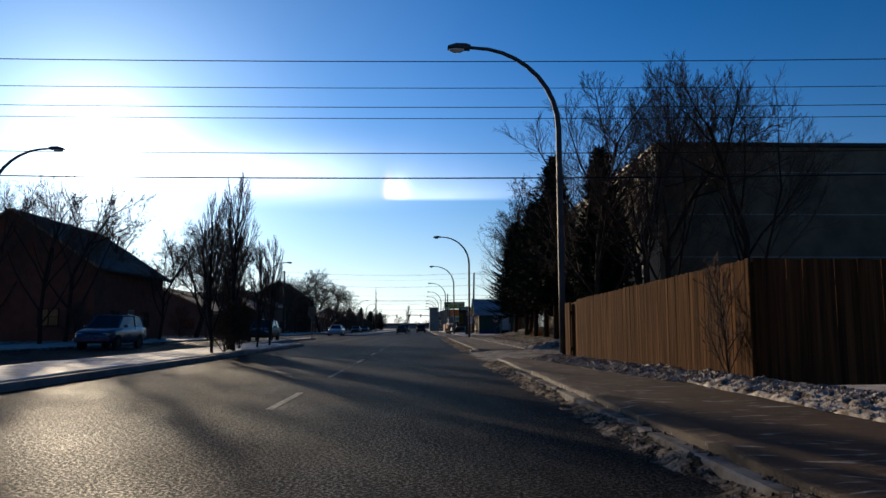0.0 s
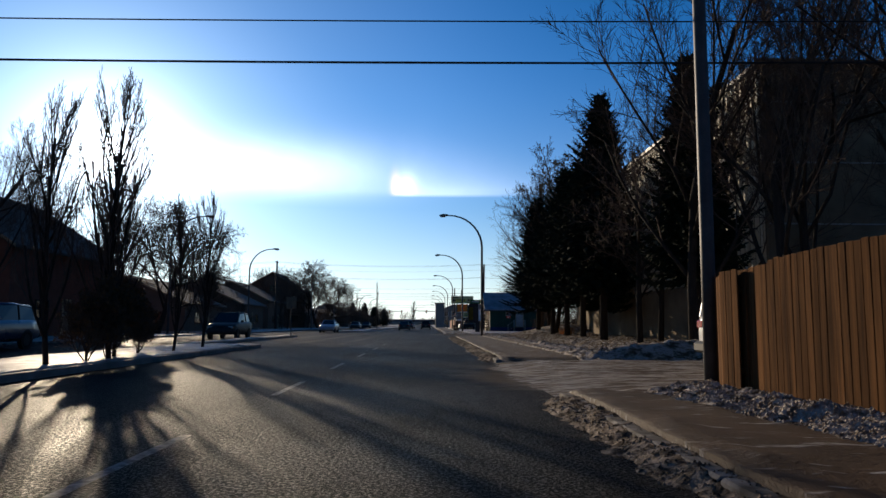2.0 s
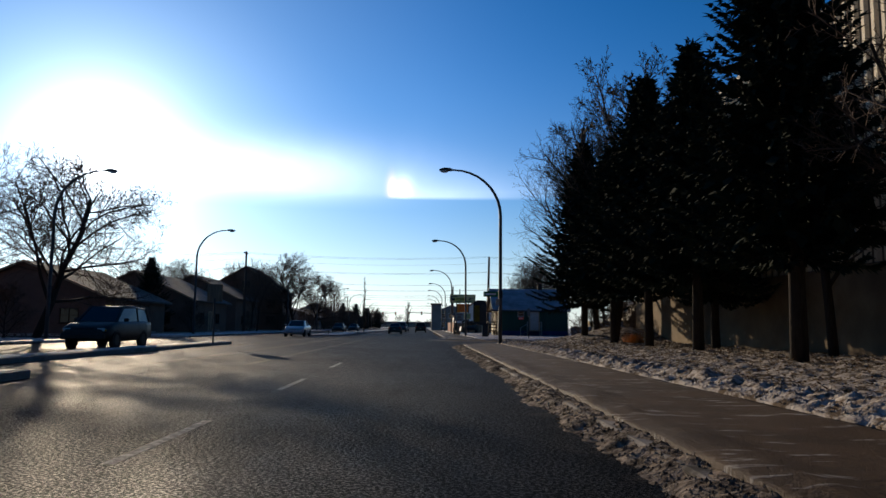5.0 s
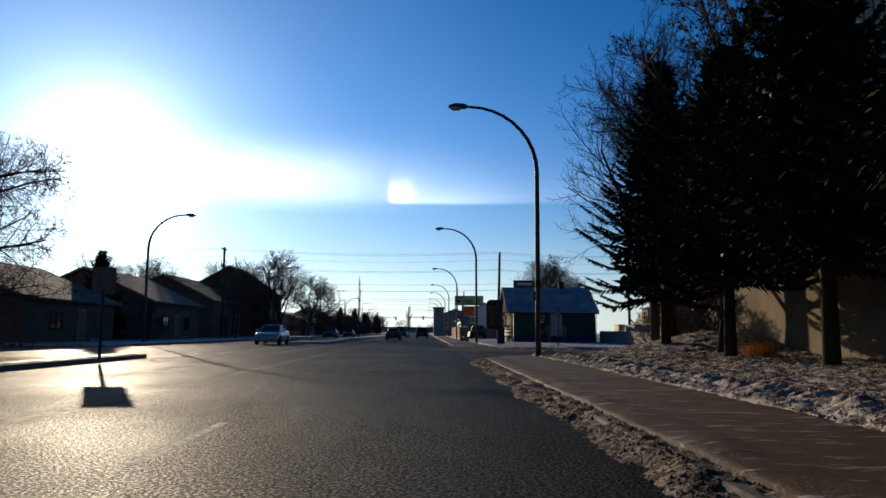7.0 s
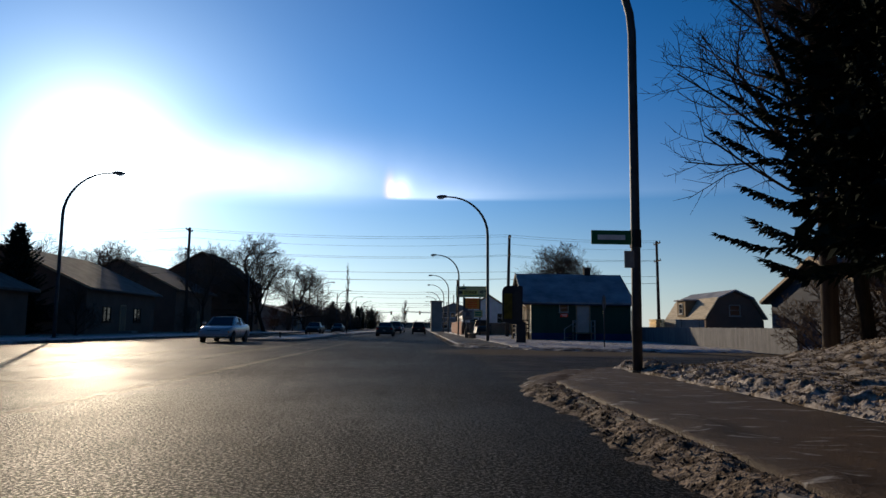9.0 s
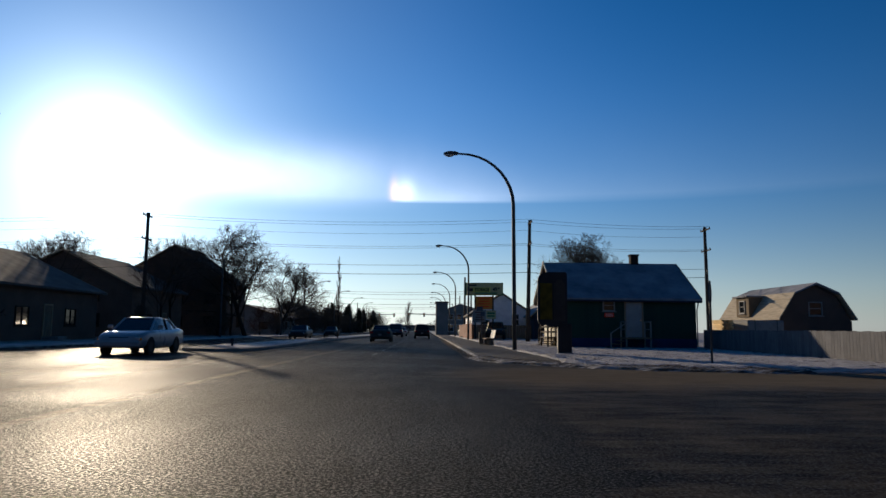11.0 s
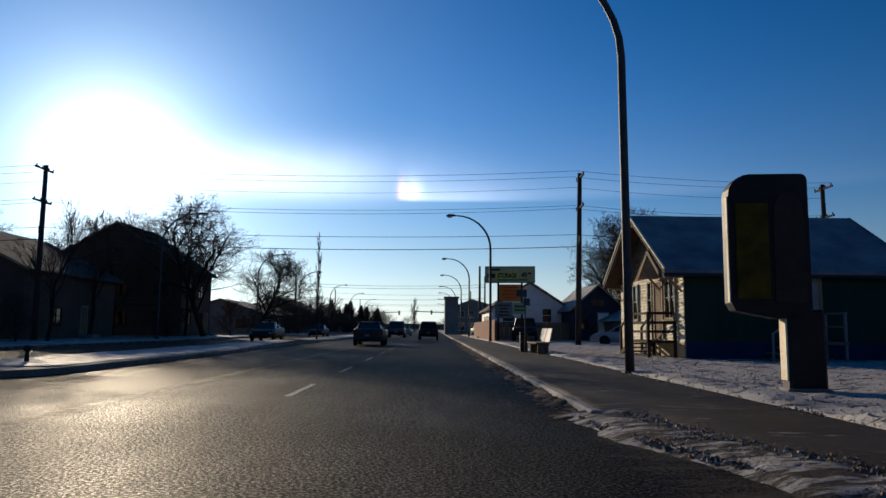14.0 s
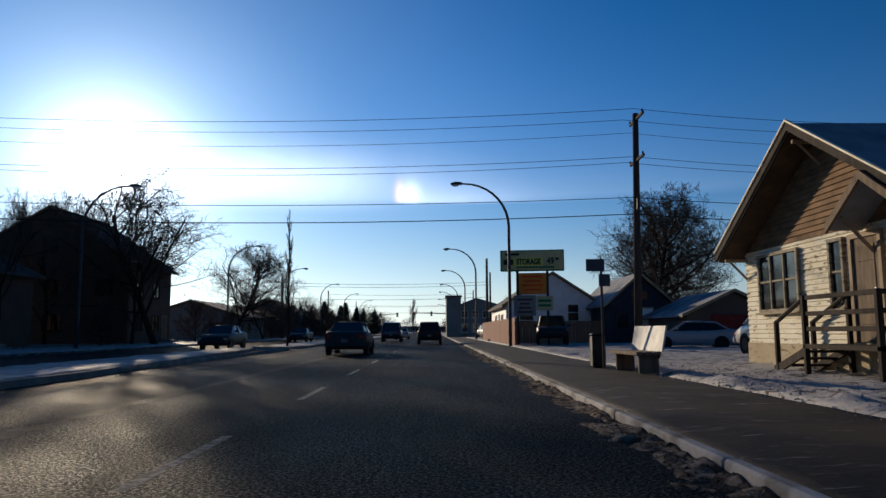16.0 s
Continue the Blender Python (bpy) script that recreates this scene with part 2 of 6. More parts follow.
def sand_ice_mat(name, bare, size=3.4, cross=(0.55, 1.9, 1.0), snow=(0.30, 0.285, 0.27), dirt=((0.042, 0.024, 0.012), (0.080, 0.047, 0.025))):
    """Brown sanded ice with thin crosswise shreds of snow."""
    m = bpy.data.materials.new(name)
    m.use_nodes = True
    nt = m.node_tree
    N = Nodes(nt)
    p = nt.nodes["Principled BSDF"]
    tc = nt.nodes.new("ShaderNodeTexCoord").outputs["Object"]
    mp = nt.nodes.new("ShaderNodeMapping")
    mp.inputs["Scale"].default_value = cross
    N.link(tc, mp.inputs["Vector"])
    stain, grit, shred = N.noise(tc, 0.9, 5), N.noise(tc, 28, 4, 0.75), N.noise(mp.outputs[0], size, 6, 0.62)
    col = N.mix(N.ramp(stain, 0.35, 0.65), *dirt)
    col = N.mix(N.math("MULTIPLY", N.ramp(shred, bare, bare + 0.09), 0.85), col, snow)
    col = N.mix(N.math("MULTIPLY", N.ramp(grit, 0.60, 0.74), 0.5), col, (0.22, 0.19, 0.16))
    col = N.mix(0.7, col, N.math("ADD", 0.2, N.math("MULTIPLY", grit, 1.5)), "MULTIPLY")
    N.link(col, p.inputs["Base Color"])
    p.inputs["Roughness"].default_value = 0.7
    p.inputs["Specular IOR Level"].default_value = 0.15
    bn = nt.nodes.new("ShaderNodeBump")
    bn.inputs["Strength"].default_value, bn.inputs["Distance"].default_value = 0.9, 0.03
    N.link(N.math("ADD", grit, N.math("MULTIPLY", shred, 1.5)), bn.inputs["Height"])
    N.link(bn.outputs[0], p.inputs["Normal"])
    return m


SAND_ICE = sand_ice_mat("sanded_ice", 0.585, 4.0, (0.5, 2.2, 1.0), (0.36, 0.34, 0.32))
TRAMPLED = sand_ice_mat("trampled_snow", 0.365, 4.2, (0.4, 1.6, 1.0), (0.62, 0.60, 0.585))
BARE_SAND = sand_ice_mat("bare_sanded_ice", 0.68)
DARK_WALK = sand_ice_mat("dark_icy_paving", 0.605, 4.5, (0.45, 2.4, 1.0), (0.34, 0.325, 0.31), ((0.022, 0.018, 0.0145), (0.048, 0.037, 0.028)))
SNOW_TRACKS = sand_ice_mat("rutted_snow", 0.46, 5.0, (0.35, 1.4, 1.0), (0.46, 0.445, 0.43), ((0.03, 0.024, 0.019), (0.07, 0.055, 0.042)))
SNOW_SHREDS = sand_ice_mat("ice_with_snow_shreds", 0.555)
PACKED_SNOW = sand_ice_mat("packed_sandy_snow", 0.47, 6.0, (0.22, 1.5, 1.0), (0.34, 0.315, 0.285))
def peeling_mat(name, paint, bare, wood=0.56):
    """Old paint flaking off boards in long shreds, with dirt under the laps."""
    m = bpy.data.materials.new(name)
    m.use_nodes = True
    nt = m.node_tree
    N = Nodes(nt)
    p = nt.nodes["Principled BSDF"]
    at = nt.nodes.new("ShaderNodeNewGeometry").outputs["Position"]
    mp = nt.nodes.new("ShaderNodeMapping")
    mp.inputs["Scale"].default_value = (1.0, 1.0, 5.0)
    N.link(at, mp.inputs["Vector"])
    flake, stain, grain = N.noise(mp.outputs[0], 3.4, 7, 0.72), N.noise(at, 1.1, 5), N.noise(mp.outputs[0], 22, 4)
    info = nt.nodes.new("ShaderNodeObjectInfo").outputs["Random"]
    col = N.mix(N.ramp(stain, 0.35, 0.7), paint, tuple(c * k for c, k in zip(paint, (0.86, 0.80, 0.70))))
    edge = N.math("ADD", flake, N.math("MULTIPLY", N.math("SUBTRACT", info, 0.5), 0.10))
    col = N.mix(N.ramp(edge, wood, wood + 0.05), col, bare)
    col = N.mix(0.45, col, N.math("ADD", 0.5, grain), "MULTIPLY")
    N.link(col, p.inputs["Base Color"])
    p.inputs["Roughness"].default_value = 0.8
    p.inputs["Specular IOR Level"].default_value = 0.15
    bn = nt.nodes.new("ShaderNodeBump")
    bn.inputs["Strength"].default_value, bn.inputs["Distance"].default_value = 0.8, 0.012
    N.link(N.math("ADD", N.ramp(edge, wood, wood + 0.05), grain), bn.inputs["Height"])
    N.link(bn.outputs[0], p.inputs["Normal"])
    return m


CONCRETE = mat("concrete", (0.24, 0.23, 0.215), (0.15, 0.143, 0.135), 1.5, 40, 0.85, 0.3)
SALTY_KERB = mat("salted_kerb_concrete", (0.36, 0.34, 0.32), (0.12, 0.11, 0.10), 1.3, 30, 0.85, 0.5, lo=0.45, hi=0.62)
KERB_STONE = mat("dirty_kerb_concrete", (0.17, 0.155, 0.14), (0.04, 0.034, 0.028), 2.2, 30, 0.9, 0.5, lo=0.4, hi=0.62)
PAINT_LINE = mat("lane_paint", (0.12, 0.12, 0.117), (0.038, 0.038, 0.037), 9, 50, 0.75, 0.8, spec=0.18, lo=0.40, hi=0.56)
CEDAR = mat("cedar_board", (0.118, 0.056, 0.022), (0.042, 0.022, 0.011), 1.6, 30, 0.92, 0.5, spec=0.03, per_object=0.55, stretch=(9, 9, 0.55))
OLD_WOOD = mat("weathered_wood", (0.20, 0.15, 0.10), (0.12, 0.09, 0.065), 2.0, 30, 0.85, 0.4, stretch=(5, 5, 0.7))
POLE_WOOD = mat("pole_wood", (0.065, 0.052, 0.045), (0.04, 0.033, 0.029), 2.0, 30, 0.9, 0.5, stretch=(6, 6, 0.4))
BARK = mat("bark", (0.034, 0.027, 0.022), (0.018, 0.015, 0.013), 5, 25, 0.95, 0.8, stretch=(4, 4, 0.6))
LITTER = mat("leaf_litter", (0.14, 0.085, 0.045), (0.07, 0.045, 0.028), 4, 14, 0.9, 0.0)
DRY_BUSH = mat("orange_dry_grass", (0.42, 0.20, 0.06), (0.30, 0.13, 0.04), 3, 14, 0.9, 0.0)
STRAW = mat("dead_grass", (0.20, 0.15, 0.085), (0.11, 0.085, 0.05), 3, 14, 0.9, 0.0)
TWIG = mat("twig", (0.085, 0.062, 0.048), (0.055, 0.04, 0.032), 2, 10, 0.95, 0.0)
NEEDLE = mat("spruce_needle", (0.016, 0.024, 0.016), (0.010, 0.015, 0.011), 0.9, 9, 0.9, 0.0, spec=0.1)
DRY_LEAF = mat("dry_leaf", (0.10, 0.062, 0.032), (0.06, 0.035, 0.02), 3, 12, 0.85, 0.0)
STEEL = mat("galvanised_steel", (0.06, 0.06, 0.063), (0.04, 0.04, 0.042), 3, 40, 0.6, 0.1, metal=0.3, spec=0.3)
PILLAR_METAL = mat("blue_grey_enamel", (0.014, 0.017, 0.022), (0.009, 0.011, 0.015), 2.0, 40, 0.55, 0.1, spec=0.25)
DARK_METAL = mat("dark_metal", (0.035, 0.035, 0.036), None, 3, 40, 0.5, 0.1, metal=0.3)
CABLE = mat("black_cable", (0.02, 0.02, 0.021), None, 3, 30, 0.6, 0.0)
TEAL = mat("teal_paint", (0.018, 0.050, 0.036), (0.013, 0.038, 0.029), 1.4, 30, 0.75, 0.2, spec=0.2)
DECK_WOOD = mat("dark_deck_wood", (0.04, 0.031, 0.024), (0.025, 0.02, 0.016), 2.0, 30, 0.85, 0.4, stretch=(5, 5, 0.7))
CREAM = mat("cream_paint", (0.85, 0.78, 0.60), (0.66, 0.56, 0.38), 2.0, 30, 0.7, 0.25, per_object=0.12)
WHITE = mat("white_paint", (0.74, 0.73, 0.70), (0.62, 0.61, 0.59), 1.8, 30, 0.6, 0.15, spec=0.5)
GREY_PAINT = mat("grey_paint", (0.24, 0.235, 0.22), (0.19, 0.185, 0.175), 1.8, 30, 0.6, 0.15)
SASH = peeling_mat("weathered_sash_paint", (0.42, 0.37, 0.27), (0.14, 0.11, 0.075), 0.54)
PALE_DOOR = mat("pale_grey_door_paint", (0.31, 0.31, 0.30), (0.25, 0.25, 0.24), 1.8, 30, 0.6, 0.15)
GABLE_WOOD = mat("gable_shingle", (0.21, 0.125, 0.065), (0.13, 0.08, 0.045), 2.0, 26, 0.85, 0.4, per_object=0.25)
TRIM = mat("trim_paint", (0.30, 0.22, 0.14), (0.23, 0.17, 0.11), 2, 30, 0.7, 0.2)
ROOF_SNOW = mat("frosted_shingle", (0.25, 0.26, 0.285), (0.14, 0.148, 0.165), 0.8, 24, 0.8, 0.4, dist=0.02)
ROOF = mat("asphalt_shingle", (0.10, 0.095, 0.09), (0.07, 0.066, 0.062), 1.0, 24, 0.9, 0.5, dist=0.02)
SOOT_BRICK = mat("sooty_brick", (0.035, 0.026, 0.023), (0.022, 0.018, 0.017), 1.4, 26, 0.9, 0.4)
BRICK_RED = mat("red_brick", (0.14, 0.055, 0.04), (0.10, 0.042, 0.03), 1.4, 26, 0.9, 0.4)
STUCCO = mat("tan_stucco", (0.16, 0.122, 0.078), (0.105, 0.08, 0.053), 0.7, 40, 0.9, 0.4)
STUCCO_GREY = mat("grey_stucco", (0.19, 0.18, 0.17), (0.145, 0.14, 0.13), 0.7, 40, 0.9, 0.4)
STUCCO_BROWN = mat("brown_stucco", (0.115, 0.08, 0.062), (0.085, 0.062, 0.05), 0.7, 40, 0.9, 0.4)
FOUNDATION_BLUE = mat("blue_foundation_paint", (0.018, 0.036, 0.10), (0.013, 0.026, 0.07), 1.2, 34, 0.8, 0.3)
SIDING_BLUE = mat("slate_blue_siding", (0.035, 0.04, 0.055), (0.027, 0.031, 0.042), 1.2, 34, 0.75, 0.2)
RIB_METAL = mat("ribbed_metal", (0.54, 0.46, 0.33), (0.40, 0.34, 0.24), 1.0, 24, 0.6, 0.15)
TAN_SHINGLE = mat("tan_shingle", (0.40, 0.34, 0.25), (0.26, 0.22, 0.165), 1.6, 24, 0.85, 0.4, stretch=(1, 0.5, 6))


PEELING = peeling_mat("peeling_cream_paint", (0.90, 0.86, 0.70), (0.13, 0.095, 0.06), 0.575)
GLASS = glass_mat("window_glass", (0.014, 0.017, 0.02))
CAR_GLASS = glass_mat("car_glass", (0.012, 0.013, 0.014), 0.15)
RUBBER = mat("rubber", (0.016, 0.016, 0.017), None, 4, 30, 0.85, 0.2)
RIM = mat("alloy_rim", (0.30, 0.30, 0.31), None, 4, 30, 0.4, 0.0, metal=0.9, spec=0.5)
CHROME = mat("chrome", (0.6, 0.6, 0.6), None, 4, 30, 0.2, 0.0, metal=1.0, spec=0.5)
PLASTIC = mat("black_plastic", (0.02, 0.02, 0.021), None, 4, 30, 0.55, 0.1)
LAMP_RED = mat("red_lens", (0.28, 0.012, 0.01), None, 6, 40, 0.25, 0.0, spec=0.5)
LAMP_CLEAR = mat("clear_lens", (0.5, 0.5, 0.5), None, 6, 40, 0.15, 0.0, spec=0.5)
LAMP_AMBER = mat("amber_lens", (0.75, 0.25, 0.02), None, 6, 40, 0.25, 0.0, spec=0.5)
SIGN_YELLOW = mat("sign_yellow", (0.50, 0.43, 0.22), (0.38, 0.33, 0.17), 2, 30, 0.5, 0.05)
SIGN_LEMON = mat("sign_lemon", (0.58, 0.52, 0.12), (0.48, 0.43, 0.1), 2, 30, 0.5, 0.05)
LUMBER = mat("fresh_lumber", (0.72, 0.53, 0.27), (0.52, 0.37, 0.18), 2, 30, 0.75, 0.2, per_object=0.3)
HOOD_FACE = mat("dull_yellow_panel", (0.085, 0.066, 0.008), (0.045, 0.036, 0.006), 3, 30, 0.6, 0.1)
SIGN_GREEN = mat("sign_green", (0.03, 0.16, 0.07), None, 2, 30, 0.5, 0.05)
SIGN_ORANGE = mat("sign_orange", (0.65, 0.20, 0.03), (0.55, 0.17, 0.03), 2, 30, 0.5, 0.05)
SIGN_RED = mat("sign_red", (0.75, 0.06, 0.02), None, 2, 30, 0.5, 0.05)
SIGN_INK = mat("sign_ink", (0.03, 0.03, 0.03), None, 2, 30, 0.5, 0.0)
GARAGE_RED = mat("red_door_paint", (0.20, 0.03, 0.022), None, 2, 30, 0.6, 0.1)
FENCE_GREY = mat("grey_fence", (0.115, 0.115, 0.12), (0.085, 0.085, 0.09), 1.4, 28, 0.8, 0.3, per_object=0.25)
FENCE_BROWN = mat("brown_fence", (0.20, 0.065, 0.032), (0.15, 0.05, 0.026), 1.4, 28, 0.8, 0.3, per_object=0.3)
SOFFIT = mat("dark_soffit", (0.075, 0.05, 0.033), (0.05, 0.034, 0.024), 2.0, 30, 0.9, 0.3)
SIGN_DULL = mat("dull_sign_back", (0.07, 0.085, 0.11), (0.05, 0.06, 0.08), 2, 30, 0.6, 0.05)
BENCH_BOARD = mat("bench_advert", (0.62, 0.60, 0.54), (0.45, 0.43, 0.38), 3.0, 24, 0.6, 0.1)


def car_paint(name, c, rough=0.3):
    m = mat(name, c, tuple(v * 0.85 for v in c), 1.2, 20, rough, 0.0, rough_var=0.25, spec=0.5)
    m.node_tree.nodes["Principled BSDF"].inputs["Coat Weight"].default_value = 0.4
    return m


PAINT_BLACK = mat("salted_black_paint", (0.026, 0.025, 0.024), (0.016, 0.0155, 0.015), 2.0, 30, 0.5, 0.1, spec=0.3)
PAINT_MAROON = mat("dusty_car_paint", (0.050, 0.047, 0.042), (0.032, 0.030, 0.027), 2.0, 30, 0.6, 0.1, spec=0.3)
PAINT_SILVER = car_paint("silver_car_paint", (0.30, 0.30, 0.31))
PAINT_WHITE = car_paint("white_car_paint", (0.62, 0.61, 0.58))
PAINT_BLUE = car_paint("blue_car_paint", (0.03, 0.045, 0.09))

# ---------------------------------------------------------------- mesh tools


class Geo:
    def __init__(self):
        self.v, self.f = [], []

    def poly(self, pts):
        n = len(self.v)
        self.v += [tuple(p) for p in pts]
        self.f.append(tuple(range(n, n + len(pts))))
        return self

    def box(self, c, s, rz=0.0, bev=0.0):
        """A box, with chamfered edges where bev is given."""
        h, co, si = [v / 2 for v in s], math.cos(rz), math.sin(rz)
        b = min(bev, *(0.45 * v for v in s))

        def at(p):
            return (c[0] + p[0] * co - p[1] * si, c[1] + p[0] * si + p[1] * co, c[2] + p[2])

        n = len(self.v)
        if b <= 0:
            for sx in (-1, 1):
                for sy in (-1, 1):
                    for sz in (-1, 1):
                        self.v.append(at((sx * h[0], sy * h[1], sz * h[2])))
            for q in ((0, 1, 3, 2), (4, 6, 7, 5), (0, 4, 5, 1), (2, 3, 7, 6), (0, 2, 6, 4), (1, 5, 7, 3)):
                self.f.append(tuple(n + i for i in q))
            return self
        ids = {}
        for a in range(3):
            for sg in ((i, j, k) for i in (-1, 1) for j in (-1, 1) for k in (-1, 1)):
                p = [sg[i] * (h[i] if i == a else h[i] - b) for i in range(3)]
                ids[a, sg] = len(self.v)
                self.v.append(at(p))

        def sgn(a, sa, o1, s1, o2, s2):
            t = [0, 0, 0]
            t[a], t[o1], t[o2] = sa, s1, s2
            return tuple(t)

        for a in range(3):
            o1, o2 = [i for i in range(3) if i != a]
            for sa in (-1, 1):
                ring = [ids[a, sgn(a, sa, o1, s1, o2, s2)] for s1, s2 in ((-1, -1), (1, -1), (1, 1), (-1, 1))]
                self.f.append(tuple(ring if (sa > 0) == (a != 1) else ring[::-1]))
        for a, d, e in ((0, 1, 2), (0, 2, 1), (1, 2, 0)):
            for sa in (-1, 1):
                for sd in (-1, 1):
                    q = [ids[k, sgn(a, sa, d, sd, e, se)] for k, se in ((a, -1), (a, 1), (d, 1), (d, -1))]
                    self.f.append(tuple(q))
        for sg in ((i, j, k) for i in (-1, 1) for j in (-1, 1) for k in (-1, 1)):
            self.f.append(tuple(ids[a, sg] for a in range(3)))
        return self

    def tube(self, pts, radii, n=8, cap=True):
        pts = [Vector(p) for p in pts]
        if not isinstance(radii, (list, tuple)):
            radii = [radii] * len(pts)
        rings, ref = [], None
        for i, p in enumerate(pts):
            d = (pts[min(i + 1, len(pts) - 1)] - pts[max(i - 1, 0)]).normalized()
            if ref is None:
                ref = Vector((1, 0, 0)) if abs(d.x) < 0.8 else Vector((0, 1, 0))
            u = (ref - d * ref.dot(d)).normalized()
            w = d.cross(u)
            ref = u
            s = len(self.v)
            for k in range(n):
                a = 2 * math.pi * k / n
                self.v.append(tuple(p + radii[i] * (math.cos(a) * u + math.sin(a) * w)))
            rings.append(s)
        for s, e in zip(rings, rings[1:]):
            for k in range(n):
                k2 = (k + 1) % n
                self.f.append((s + k, s + k2, e + k2, e + k))
        if cap and n > 3:
            self.f.append(tuple(rings[0] + k for k in reversed(range(n))))
            self.f.append(tuple(rings[-1] + k for k in range(n)))
        return self

    def prism(self, profile, lo, hi, axis=0):
        """A closed outline in the two other axes, drawn out along axis from lo to hi."""
        o = [i for i in range(3) if i != axis]
        n, k = len(self.v), len(profile)
        for end in (lo, hi):
            for p in profile:
                q = [0.0, 0.0, 0.0]
                q[axis], q[o[0]], q[o[1]] = end, p[0], p[1]
                self.v.append(tuple(q))
        self.f.append(tuple(range(n, n + k)))
        self.f.append(tuple(range(n + k, n + 2 * k))[::-1])
        for i in range(k):
            j = (i + 1) % k
            self.f.append((n + i, n + k + i, n + k + j, n + j))
        return self

    def mesh(self, name, material, smooth=False, fix=True):
        me = bpy.data.meshes.new(name)
        me.from_pydata(self.v, [], self.f)
        if fix:
            bm = bmesh.new()
            bm.from_mesh(me)
            bmesh.ops.recalc_face_normals(bm, faces=bm.faces)
            bm.to_mesh(me)
            bm.free()
        if smooth:
            me.polygons.foreach_set("use_smooth", [True] * len(me.polygons))
        me.materials.append(material)
        return me


def part(name, geo, material, parent, label="", smooth=False, fix=True):
    me = geo if isinstance(geo, bpy.types.Mesh) else geo.mesh(name, material, smooth, fix)
    ob = new(name, me)
    ob.parent = parent
    return tagged(ob, label)


def thing(name, m, label, category, group="", kind=""):
    ob = new(name)
    ob.empty_display_size = 0.3
    ob.matrix_basis = m
    return tagged(ob, label, category, group, kind)


def structure(name, geo, material, label, category, smooth=False, fix=True, kind="structure"):
    ob = new(name, geo.mesh(name, material, smooth, fix))
    return tagged(ob, label, category, kind=kind)


def heap(x0, x1, y0, y1, nx, ny, height, skirt=0.2):
    """A sheet of ground with its height from a function."""
    g = Geo()
    for j in range(ny + 1):
        for i in range(nx + 1):
            x, y = x0 + (x1 - x0) * i / nx, y0 + (y1 - y0) * j / ny
            g.v.append((x, y, height(x, y)))
    for j in range(ny):
        for i in range(nx):
            a = j * (nx + 1) + i
            g.f.append((a, a + 1, a + nx + 2, a + nx + 1))
    rim = [i for i in range(nx + 1)] + [j * (nx + 1) + nx for j in range(1, ny + 1)]
    rim += [ny * (nx + 1) + i for i in reversed(range(nx))] + [j * (nx + 1) for j in reversed(range(1, ny))]
    n = len(g.v)
    g.v += [(g.v[i][0], g.v[i][1], -skirt) for i in rim]
    for k in range(len(rim)):
        k2 = (k + 1) % len(rim)
        g.f.append((rim[k], n + k, n + k2, rim[k2]))
    return g


def fbm(x, y, s, seed=0.0):
    return noise.fractal(Vector((x * s, y * s, seed)), 1.0, 2.0, 4)


def scatter(name, n, x0, x1, y0, y1, height, size, material, label, seed, flat=False, where=None):
    """Many small crumbs, or flat leaves, lying on a sheet of ground."""
    rng, g = random.Random(seed), Geo()
    k = 0
    while k < n:
        x, y = rng.uniform(x0, x1), rng.uniform(y0, y1)
        k += 1
        if where and rng.random() > where(x, y):
            continue
        z = height(x, y)
        s = size * rng.uniform(0.4, 1.3)
        a = rng.uniform(0, 6.28)
        c, d = math.cos(a) * s, math.sin(a) * s
        if flat:
            t = rng.uniform(0.0, 0.9) * s
            g.poly(((x - c, y - d, z + 0.01), (x + d * 0.5, y - c * 0.5, z + 0.012 + t * 0.4), (x + c, y + d, z + 0.015 + t), (x - d * 0.5, y + c * 0.5, z + 0.012 + t * 0.4)))
        else:
            h = s * rng.uniform(0.5, 0.95)
            i = len(g.v)
            g.v += [(x + c, y + d, z - 0.01), (x - c * 0.6 - d, y - d * 0.6 + c, z - 0.01), (x - c * 0.5 + d, y - d * 0.5 - c, z - 0.01), (x + c * 0.3, y + d * 0.2, z + h), (x - c * 0.3, y - d * 0.3, z + h * 0.8)]
            g.f += [(i, i + 1, i + 4, i + 3), (i + 1, i + 2, i + 4), (i + 2, i, i + 3, i + 4)]
    return structure(name, g, material, label, "litter" if flat else "snow", False, False, "stuff")

# ---------------------------------------------------------------- ground, road, kerbs
KERB, SIDE_R, FAR = 1.95, 4.25, 900.0
CROSS0, CROSS1 = 69.0, 82.0                     # the side street


def slab(g, x0, x1, y0, y1, z0, z1):
    return g.box(((x0 + x1) / 2, (y0 + y1) / 2, (z0 + z1) / 2), (x1 - x0, y1 - y0, z1 - z0))


structure("ground", heap(-1500, 1500, -300, 3000, 60, 60, lambda x, y: -0.08, 0.3), SNOW, "snow-covered flat ground reaching the horizon", "ground")
structure("road", slab(Geo(), -18.3, KERB + 0.02, -60, FAR, -0.3, 0.0), ASPHALT, "worn grey asphalt avenue with damp and salty patches", "road")
structure("side_street", slab(Geo(), KERB + 0.02, 90, CROSS0 - 7, CROSS1 + 8, -0.3, 0.0), ASPHALT, "side street with packed sandy snow on dark asphalt", "road")
structure("side_street_west", slab(Geo(), -90, -18.3, CROSS0, CROSS1, -0.3, -0.004), BARE_SAND, "side street of packed sandy ice", "road")


